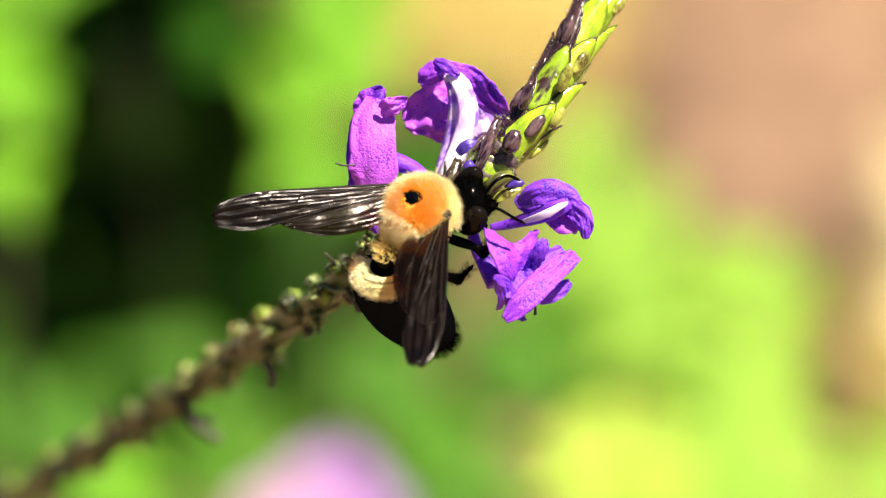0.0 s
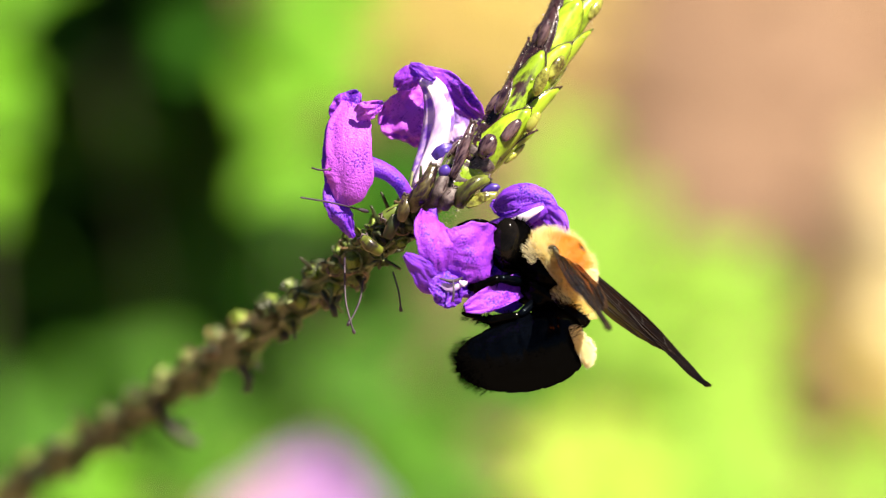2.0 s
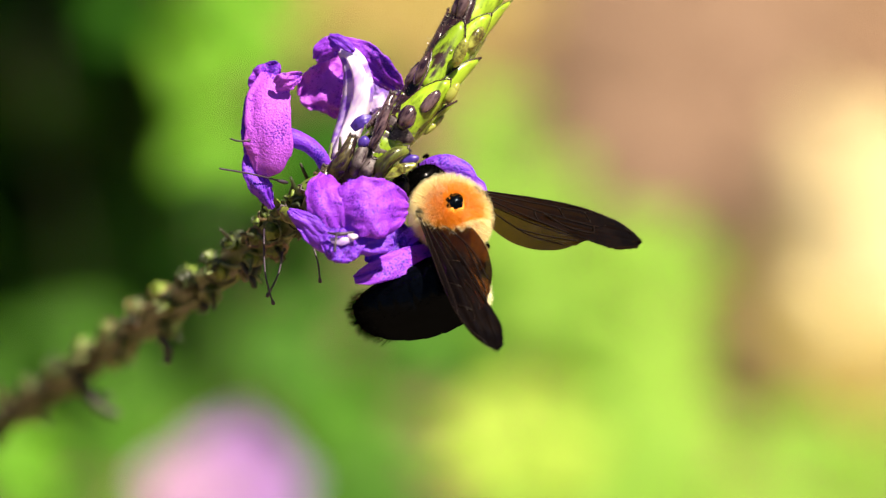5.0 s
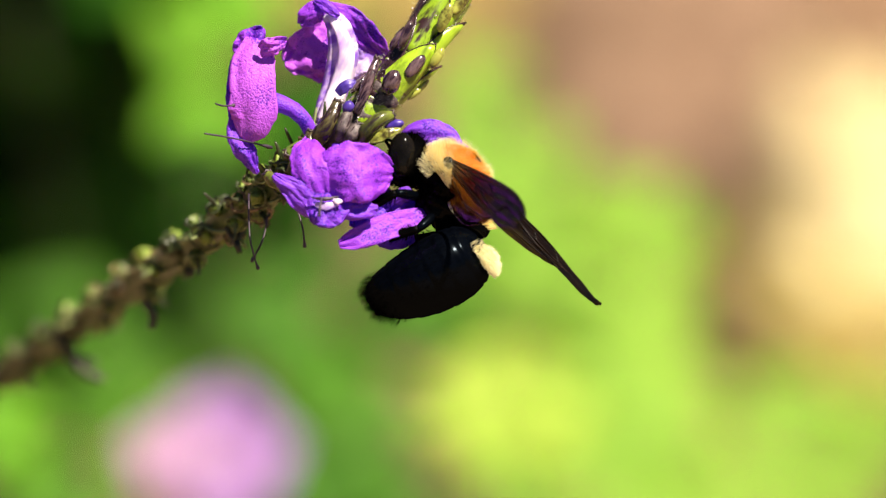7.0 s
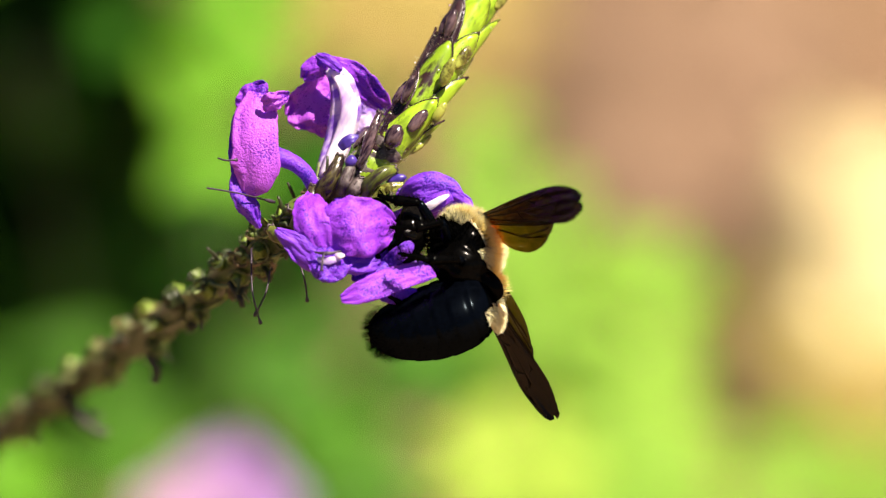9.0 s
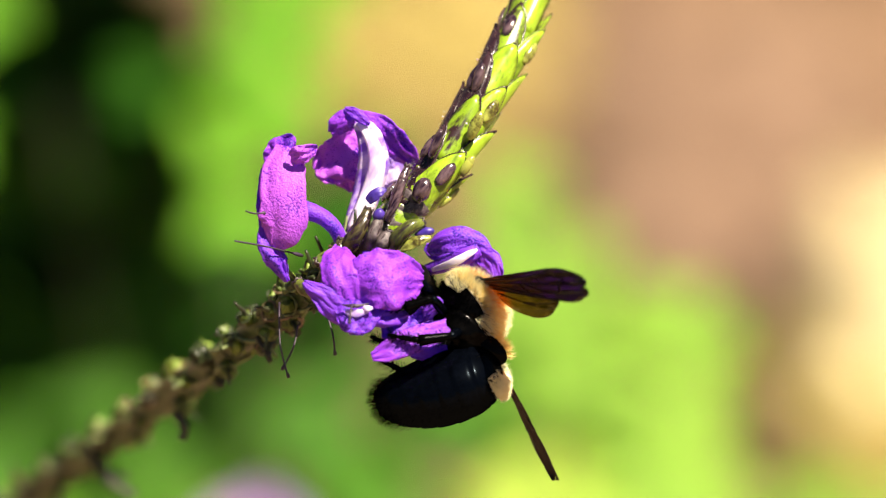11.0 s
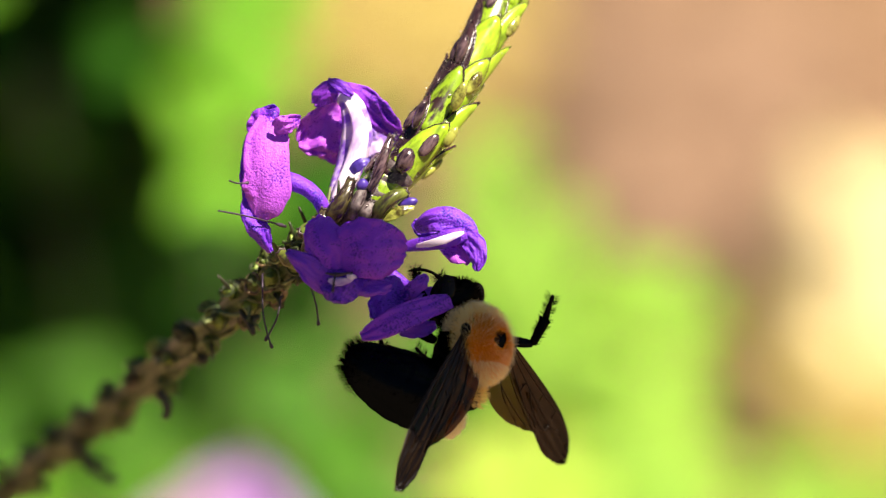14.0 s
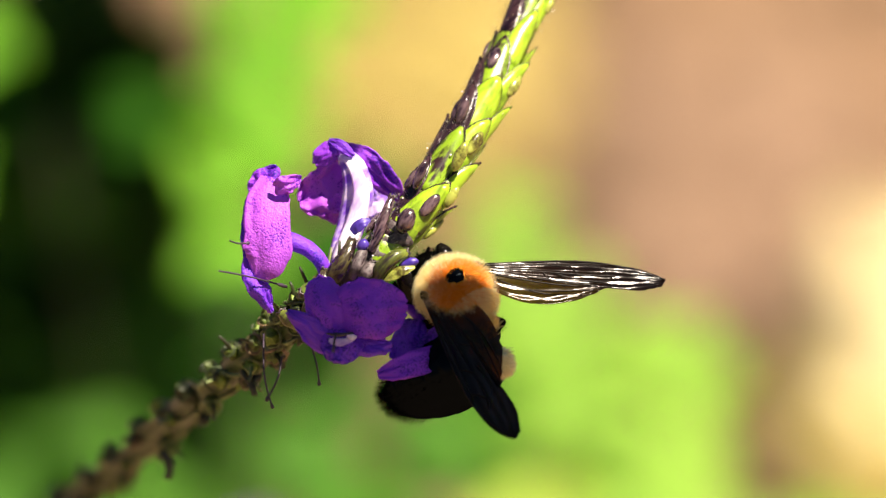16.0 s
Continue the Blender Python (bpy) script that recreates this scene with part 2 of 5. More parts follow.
def blob(bm, m, rx, ry, rz, nu=20, nv=12, rough=0.0, seed=0.0):
    """An uneven ellipsoid under the matrix m."""
    rows = []
    for j in range(nv + 1):
        b = math.pi * (j / nv - 0.5)
        row = []
        for i in range(nu if 0 < j < nv else 1):
            a = 2 * math.pi * i / nu
            u = Vector((math.cos(a) * math.cos(b), math.sin(a) * math.cos(b), math.sin(b)))
            k = 1 + rough * noise.noise(u * 2.2 + Vector((seed, seed, 0)))
            row.append(bm.verts.new(m @ Vector((u.x * rx * k, u.y * ry * k, u.z * rz * k))))
        rows.append(row)
    for a, b in zip(rows, rows[1:]):
        for i in range(nu):
            if len(a) == 1:
                bm.faces.new((a[0], b[(i + 1) % nu], b[i]))
            elif len(b) == 1:
                bm.faces.new((a[i], a[(i + 1) % nu], b[0]))
            else:
                bm.faces.new((a[i], a[(i + 1) % nu], b[(i + 1) % nu], b[i]))


def sheet(bm, fn, nu, nv, thick):
    """A thin closed shell over fn(u, v), u and v from 0 to 1."""
    top = [[fn(i / nu, j / nv) for j in range(nv + 1)] for i in range(nu + 1)]
    grids = []
    for side in (0.5, -0.5):
        g = []
        for i in range(nu + 1):
            row = []
            for j in range(nv + 1):
                du = top[min(i + 1, nu)][j] - top[max(i - 1, 0)][j]
                dv = top[i][min(j + 1, nv)] - top[i][max(j - 1, 0)]
                nn = du.cross(dv)
                nn = nn.normalized() if nn.length > 1e-14 else Vector((0, 0, 1))
                row.append(bm.verts.new(top[i][j] + nn * thick * side))
            g.append(row)
        grids.append(g)
    a, b = grids
    for i in range(nu):
        for j in range(nv):
            bm.faces.new((a[i][j], a[i + 1][j], a[i + 1][j + 1], a[i][j + 1]))
            bm.faces.new((b[i][j + 1], b[i + 1][j + 1], b[i + 1][j], b[i][j]))
    rim = [(i, 0) for i in range(nu)] + [(nu, j) for j in range(nv)] + [(i, nv) for i in range(nu, 0, -1)] + [(0, j) for j in range(nv, 0, -1)]
    for (i, j), (k, l) in zip(rim, rim[1:] + rim[:1]):
        bm.faces.new((a[i][j], b[i][j], b[k][l], a[k][l]))


def lobe(bm, base, tip, width, side, cup=0.0, curl=0.0, wave=0.25, neck=0.3, thick=0.00014, seed=0.0, nu=14, nv=12):
    """A petal lobe from base to tip; side: the way its width runs; cup and curl in shares of its length."""
    ax = tip - base
    ln = ax.length
    sd = (side - ax * (side.dot(ax) / ax.dot(ax))).normalized()
    nn = ax.cross(sd).normalized()

    def fn(u, v):
        s = 2 * v - 1
        prof = neck + (1 - neck) * math.sin(math.pi / 2 * min(1.0, u / 0.62))
        if u > 0.62:
            prof *= max(0.22, math.sqrt(max(0.0, 1 - ((u - 0.62) / 0.385) ** 2)))
        q = base + ax * (u - 0.06 * s * s * u) + sd * s * width * 0.5 * prof
        h = cup * (4 * u * (1 - u) - s * s * 0.8) + curl * u ** 3
        h += wave * 0.22 * noise.noise(Vector((u * 3.1 + seed, s * 2.1, seed * 1.7))) * (0.3 + u)
        h += wave * 0.09 * noise.noise(Vector((u * 8 + seed, s * 7, seed))) * (0.4 + u)
        return q + nn * ln * h

    sheet(bm, fn, nu, nv, thick)


def hairs(bm, spots, width, rng, bend=0.3):
    """Tapered flat hairs: spots are root, direction, length and the skin's normal."""
    for p, d, ln, nn in spots:
        s = d.cross(nn + Vector((rng.gauss(0, 0.35), rng.gauss(0, 0.35), rng.gauss(0, 0.35)))).normalized()
        d2 = (d + s.cross(d) * bend * rng.uniform(-1, 1) + s * bend * rng.uniform(-1, 1)).normalized()
        m = p + d * ln * 0.5
        v = [bm.verts.new(q) for q in (p - s * width, p + s * width, m + s * width * 0.8, m - s * width * 0.8, m + d2 * ln * 0.5)]
        bm.faces.new((v[0], v[1], v[2], v[3]))
        bm.faces.new((v[3], v[2], v[4]))

# ---- ground ----


def ground():
    bm = bmesh.new()
    n = 60

    def reach(k):
        s = 2 * k / n - 1
        return math.copysign(abs(s) ** 3, s) * 60

    vs = [[bm.verts.new((reach(i), reach(j) + 2.0, 0.012 * noise.noise(Vector((reach(i) * 5, reach(j) * 5, 0))))) for j in range(n + 1)] for i in range(n + 1)]
    for i in range(n):
        for j in range(n):
            bm.faces.new((vs[i][j], vs[i + 1][j], vs[i + 1][j + 1], vs[i][j + 1]))
    return tagged(new("ground", mesh_of("ground", bm, SOIL)), "bare tan garden soil with mulch, out of focus", "ground", kind="structure")


ground()


def on_ground(x, y):
    """The ground under the plan's line of sight through x, y."""
    eye = VIEW @ Vector((0, 0, D))
    way = (VIEW @ P(x, y)) - eye
    return eye + way * (eye.z / -way.z)


def litter(name, label, category, material, count, x0, x1, y0, y1, size, seed, lift=0.01):
    """Loose flat bits strewn over a stretch of ground."""
    rng = random.Random(seed)
    bm = bmesh.new()
    for _ in range(count):
        c = on_ground(rng.uniform(x0, x1), rng.uniform(y0, y1)) + Vector((0, 0, lift + rng.uniform(0, 0.015)))
        m = Matrix.Translation(c) @ Euler((rng.uniform(-0.5, 0.5), rng.uniform(-0.5, 0.5), rng.uniform(0, 6.28))).to_matrix().to_4x4()
        a, b = size * rng.uniform(0.6, 1.2), size * rng.uniform(0.2, 0.5)
        sheet(bm, lambda u, v: m @ Vector(((u - 0.5) * a, (v - 0.5) * b * math.sin(math.pi * min(max(u, 0.12), 0.88)), 0.15 * a * (u - 0.5) ** 2)), 4, 2, 0.0015)
    ob = new(name, mesh_of(name, bm, material))
    return tagged(ob, label, category, kind="stuff")


litter("wood_chips", "tan wood chips strewn over the soil", "mulch", CHIP, 500, 500, 1900, -500, 1300, 0.03, 3)
# paler bits, added only to brighten this stretch of soil
litter("pale_bits", "pinkish tan bits added to brighten the soil", "mulch", CHIPPALE, 280, 1020, 1400, 120, 520, 0.035, 6, 0.015)
litter("straw", "yellowish dry straw lying on the soil", "straw", STRAW, 260, 500, 860, -300, 260, 0.045, 4)
# more straw, added to brighten the lower right soil
litter("straw", "golden straw added to brighten the soil", "straw", STRAW, 130, 1400, 1640, 640, 920, 0.045, 8, 0.015)
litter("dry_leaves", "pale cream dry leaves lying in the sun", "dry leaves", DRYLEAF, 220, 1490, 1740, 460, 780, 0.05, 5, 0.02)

# ---- shrubs behind ----


def shrub(name, label, material, clumps, leaf, seed, face=0.7, spread=22, bank=0.0):
    """A leafy shrub: clumps are x, y, w of the middle, radii in plan units and how many leaves deep it is; bank: how far the leaves lie in one slope that faces the sun."""
    rng = random.Random(seed)
    root = new(name)
    x, y, w = clumps[0][:3]
    foot = VIEW @ P(x, y, w)
    foot.z = 0.0
    root.location = foot
    tagged(root, label, "shrub")
    bm = bmesh.new()
    toward = (SUN * 0.7 + (VIEW.to_3x3() @ Vector((0, 0.25, 1))) * 0.6).normalized()
    for x, y, w, rx, ry, deep in clumps:
        mid = VIEW @ P(x, y, w) - foot
        bs = bmesh.new()
        tube(bs, smooth_line([(0, 0, -0.02), (mid.x * 0.3, mid.y * 0.3, mid.z * 0.5), mid], 8), [0.0009 - 0.00006 * k for k in range(8)], 7)
        part("branch", bs, TWIG, root)
        unit = S * (D - w * MM) / D
        count = max(3, round(deep * math.pi * rx * ry * unit * unit / (0.36 * leaf * leaf)))
        for _ in range(count):
            a, r = rng.uniform(0, 6.283), math.sqrt(rng.random())
            px, py = x + rx * r * math.cos(a), y + ry * r * math.sin(a)
            deepen = bank * unit / MM * (1.44 * (py - clumps[0][1]) - 0.73 * (px - clumps[0][0])) if bank else 0.08 * ry * r * math.sin(a)
            q = VIEW @ P(px, py, w + rng.gauss(0, spread) + deepen) - foot
            nrm = (toward * face + Vector((rng.gauss(0, 1), rng.gauss(0, 1), rng.gauss(0, 1))) * (1.0 - face)).normalized()
            ax = Vector((rng.gauss(0, 1), rng.gauss(0, 1), rng.gauss(0, 1) - 0.6)).cross(nrm).normalized()
            sd = nrm.cross(ax)
            ln = leaf * rng.uniform(0.7, 1.25)
            sheet(bm, lambda u, v: q + ax * ln * (u - 0.5) + sd * ln * 0.5 * (v - 0.5) * math.sin(math.pi * (0.06 + 0.9 * u ** 0.8)) + nrm * ln * (0.12 * abs(v - 0.5) - 0.25 * (u - 0.4) ** 2), 6, 4, 0.0004)
    tagged(part("foliage", bm, material, root), kind="stuff")
    return root


# clump at 730, -1020 is unseen, added to shade the leaves below
shrub("dark_shrub", "dense green shrub, deep shade put into its leaf colour", LEAFDEEPSHADE, [(30, 330, -1050, 330, 500, 26), (730, -1020, -940, 370, 560, 26), (-330, 640, -1050, 190, 260, 14), (-150, 660, -1000, 180, 130, 18), (220, 590, -1000, 170, 170, 18)], 0.040, 11, 0.3, 35)
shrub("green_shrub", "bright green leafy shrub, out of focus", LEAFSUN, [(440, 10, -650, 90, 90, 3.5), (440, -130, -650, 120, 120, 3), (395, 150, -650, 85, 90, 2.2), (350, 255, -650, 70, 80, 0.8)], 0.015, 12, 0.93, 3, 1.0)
shrub("back_shrub", "green leaves, half shade put into their colour", LEAFHALFSHADE, [(470, 430, -800, 150, 130, 4), (50, 90, -760, 170, 220, 0.35), (430, 600, -800, 110, 100, 3), (590, 300, -800, 110, 160, 6)], 0.018, 19, 0.7, 10)
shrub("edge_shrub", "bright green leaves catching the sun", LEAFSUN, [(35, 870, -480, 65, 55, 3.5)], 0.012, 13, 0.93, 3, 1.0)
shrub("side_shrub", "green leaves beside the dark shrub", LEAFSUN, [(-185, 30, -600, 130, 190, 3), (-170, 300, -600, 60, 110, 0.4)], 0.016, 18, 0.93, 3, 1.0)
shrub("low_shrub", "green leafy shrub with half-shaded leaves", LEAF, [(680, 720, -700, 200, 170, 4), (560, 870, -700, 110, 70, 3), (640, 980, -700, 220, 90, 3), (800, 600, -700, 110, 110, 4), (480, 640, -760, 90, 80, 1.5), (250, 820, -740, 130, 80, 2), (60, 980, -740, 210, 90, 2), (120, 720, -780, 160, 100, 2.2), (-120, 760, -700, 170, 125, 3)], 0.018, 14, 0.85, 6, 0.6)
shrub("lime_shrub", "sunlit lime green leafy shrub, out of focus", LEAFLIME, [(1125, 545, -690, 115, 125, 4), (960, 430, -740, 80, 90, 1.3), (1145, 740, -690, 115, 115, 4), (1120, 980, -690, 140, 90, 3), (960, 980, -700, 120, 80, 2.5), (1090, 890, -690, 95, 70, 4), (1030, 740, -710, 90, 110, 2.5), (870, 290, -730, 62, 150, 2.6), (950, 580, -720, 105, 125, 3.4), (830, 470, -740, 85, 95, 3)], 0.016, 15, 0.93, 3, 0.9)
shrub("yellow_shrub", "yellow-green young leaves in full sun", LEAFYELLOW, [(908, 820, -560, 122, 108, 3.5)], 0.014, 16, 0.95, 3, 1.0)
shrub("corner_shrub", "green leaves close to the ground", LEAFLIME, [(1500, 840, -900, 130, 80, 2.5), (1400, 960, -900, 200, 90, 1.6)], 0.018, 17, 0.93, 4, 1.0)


def pink_spike():
    rng = random.Random(21)
    root = tagged(new("pink_flower_spike"), "pale pink-purple flower head, far out of focus", "flower")
    foot = VIEW @ P(385, 905, -560)
    top = foot.copy()
    foot.z = 0
    root.location = foot
    bs = bmesh.new()
    rel = top - foot
    tube(bs, smooth_line([(0.05, 0.02, -0.01), (0.02, 0.0, rel.z * 0.5), rel], 8), 0.0028, 7)
    part("stem", bs, LEAF, root)
    for k in range(30):
        bm = bmesh.new()
        a, r = rng.uniform(0, 6.283), math.sqrt(rng.random())
        q = VIEW @ P(383 + 100 * r * math.cos(a), 900 + 80 * r * math.sin(a), -560 + rng.gauss(0, 5) + 8 * r * math.sin(a)) - foot
        for j in range(5):
            b = 2 * math.pi * j / 5 + rng.uniform(0, 0.4)
            d = VIEW.to_3x3() @ Vector((math.cos(b), math.sin(b), 0.2))
            lobe(bm, q, q + d * 0.006, 0.006, d.cross(VIEW.to_3x3() @ Vector((0, 0.3, 1))), 0.1, 0.05, 0.3, 0.4, 0.0002, k + j, 5, 4)
        part("floret", bm, MAUVE if math.cos(a) * r > 0.25 else PINK, root)


pink_spike()

# ---- flower spike ----
SPIKE = new("flower_spike")
SPIKE.matrix_world = VIEW
tagged(SPIKE, "green and purple flower spike with violet blossoms on brown stem", "flower")
U = S                    # one plan unit, for widths
AX = [(590, 352, 0), (625, 322, 1), (665, 280, 0), (712, 225, -1), (767, 140, -3), (812, 65, -5), (855, -15, -8), (915, -152, -13), (965, -300, -18), (988, -420, -24), (983, -500, -30)]
AXIS = smooth_line([P(*p) for p in AX], 120)
OLD = [(592, 350, 0), (545, 378, -2), (490, 425, -6), (430, 468, -13), (330, 541, -28), (220, 614, -60), (110, 690, -86), (0, 764, -112), (-120, 836, -140), (-330, 960, -185)]
OLDAXIS = smooth_line([P(*p) for p in OLD], 110)


def stems():
    bm = bmesh.new()
    tube(bm, AXIS, [U * (36 - 18 * max(0, k - 60) / 60) * min(1, 0.42 + k / 34) for k in range(120)], 16, 0.15)
    part("stalk", bm, GREEN, SPIKE, "purple-green upper stalk")
    bm = bmesh.new()
    tube(bm, [p + Vector((0, 0, 0.4 * MM)) for p in AXIS[:30]], [U * (17 + 0.55 * k) for k in range(30)], 16, 0.3)
    part("stalk_base", bm, TRUNK, SPIKE, "downy purple-grey stalk base")
    bm = bmesh.new()
    last = VIEW @ OLDAXIS[-1]
    inv = VIEW.inverted()
    down = [last + Vector((-0.07, 0.04, -0.05)), last + Vector((-0.12, 0.06, -0.25)), Vector((last.x - 0.13, last.y + 0.07, -0.02))]
    tube(bm, OLDAXIS + smooth_line([inv @ p for p in down], 20), [U * (17 + 6 * min(1, k / 35)) for k in range(110)] + [0.0016 + 0.0001 * k for k in range(20)], 10, 0.25)
    part("old_stem", bm, STEM, SPIKE, "knobbly brown old stem")


def along(line, s):
    """Point and way at share s of a line."""
    u = min(max(s, 0), 0.999) * (len(line) - 1)
    i = int(u)
    return line[i].lerp(line[i + 1], u - i), (line[i + 1] - line[i]).normalized()


def bract_line(p, d, out, ln, width, lift, u, s):
    sd = d.cross(out).normalized()
    wd = width * 0.5 * max(0, 1 - u) ** 0.55 * (0.8 + 0.5 * u)
    return p + d * ln * u + sd * s * wd + out * (lift * (0.2 + 0.8 * u) - abs(s) ** 1.8 * wd * 0.6)


def bract(bm, p, d, out, ln, width, lift, seed):
    """A pointed bract pressed against the stalk."""
    sheet(bm, lambda u, v: bract_line(p, d, out, ln, width, lift, u * 0.985, 2 * v - 1) + out * 0.00008 * noise.noise(Vector((u * 4, v * 6, seed))), 9, 6, 0.00012)


def rim(bm, p, d, out, ln, width, lift, r):
    """The thickened margin of a bract, up one side, over the tip and down the other."""
    pts = [bract_line(p, d, out, ln, width, lift, u, s) for s, us in ((-1, (0.05, 0.25, 0.45, 0.65, 0.85, 0.97)), (0, (1.04,)), (1, (0.97, 0.85, 0.65, 0.45, 0.25, 0.05))) for u in us]
    tube(bm, pts, [r * k for k in (0.5, 0.8, 1, 1, 1, 1.1, 1.3, 1.1, 1, 1, 1, 0.8, 0.5)], 6, 0.2)


def spike_cover():
    """Bracts in a spiral, each with a lens-shaped bud in its lap."""
    rng = random.Random(5)
    count = 48
    for k in range(count):
        s = 0.135 + 0.855 * (k / count)
        p, d = along(AXIS, s)
        a = k * 2.39996
        x, y = frame_of(d, Vector((0, 0, 1)))
        out = x * math.cos(a) + y * math.sin(a)
        if out.z < -0.6:
            continue
        fade = 1 - 0.5 * max(0, s - 0.5) / 0.5
        r = 40 * U * fade
        ln = 122 * U * fade * rng.uniform(0.9, 1.15)
        wd = 74 * U * fade * rng.uniform(0.85, 1.1)
        base = p + out * r * 0.86
        # bracts facing right go lime, left purple: own tones with sunlit side painted in
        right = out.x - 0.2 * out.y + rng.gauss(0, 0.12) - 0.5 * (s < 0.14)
        up = 5 * U if s < 0.16 else 11 * U * fade
        if s < 0.16:
            ln *= 0.7
        bm = bmesh.new()
        bract(bm, base, d, out, ln, wd, up, k)
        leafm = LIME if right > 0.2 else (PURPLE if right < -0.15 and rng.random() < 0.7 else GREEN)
        if s < 0.14:
            leafm = rng.choice((OLIVE, GREEN, OLIVE, PURPLE))
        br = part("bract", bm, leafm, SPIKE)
        bm = bmesh.new()
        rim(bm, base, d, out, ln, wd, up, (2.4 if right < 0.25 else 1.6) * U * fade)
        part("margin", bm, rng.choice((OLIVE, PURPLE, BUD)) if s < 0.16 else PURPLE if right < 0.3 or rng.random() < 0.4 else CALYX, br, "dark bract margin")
        if k % 2 == 0:
            bm = bmesh.new()
            z = (d + out * 0.07).normalized()
            bx, by = frame_of(z, out)
            mm = Matrix((bx, by, z)).transposed().to_4x4()
            mm.translation = base + out * 9 * U * fade + d * ln * 0.56
            blob(bm, mm, 11.5 * U * fade, 7 * U * fade, 25 * U * fade, 12, 9, 0.18, k)
            part("bud", bm, BUD if right < 0.35 else BUDGREEN, SPIKE)


def bud_at(x, y, w, dx, dy, r, ln, material, label=""):
    z = Vector((dx, -dy, 0.15)).normalized()
    bx, by = frame_of(z, Vector((0, 0, 1)))
    mm = Matrix((bx, by, z)).transposed().to_4x4()
    mm.translation = P(x, y, w)
    bm = bmesh.new()
    blob(bm, mm, r * U, r * U, ln * U, 14, 10, 0.12, x)
    part("bud", bm, material, SPIKE, label)


def pod(pts, radii, material):
    """A calyx: a swollen sleeve with a toothed mouth and faint ribs."""
    line = smooth_line([P(*p) for p in pts], 14)
    prof = [U * float(np.interp(i / 13, np.linspace(0, 1, len(radii)), radii)) for i in range(14)]
    bm = bmesh.new()
    tube(bm, line, prof, 16, 0.22)
    cup = part("calyx", bm, material, SPIKE)
    d = (line[-1] - line[-3]).normalized()
    x, y = frame_of(d, Vector((0, 0, 1)))
    bm = bmesh.new()
    tube(bm, [line[-1] + (x * math.cos(q * 0.6283) + y * math.sin(q * 0.6283)) * prof[-1] + d * U * (4 if q % 2 else -2) for q in range(11)], 2.0 * U, 6, 0.3)
    part("mouth", bm, TRUNK, cup, "grey toothed calyx mouth")
    bm = bmesh.new()
    blob(bm, Matrix.Translation(line[-1] - d * U), prof[-1] * 0.9, prof[-1] * 0.9, prof[-1] * 0.8, 12, 8, 0.2)
    part("opening", bm, PURPLE, cup, "dark glossy opening")
    for q in (1.1, 2.3):
        bm = bmesh.new()
        tube(bm, [p + (x * math.cos(q) + y * math.sin(q)) * r * 0.95 for p, r in zip(line[3:11], prof[3:11])], 1.2 * U, 6, 0.6)
        part("rib", bm, PURPLE, cup)


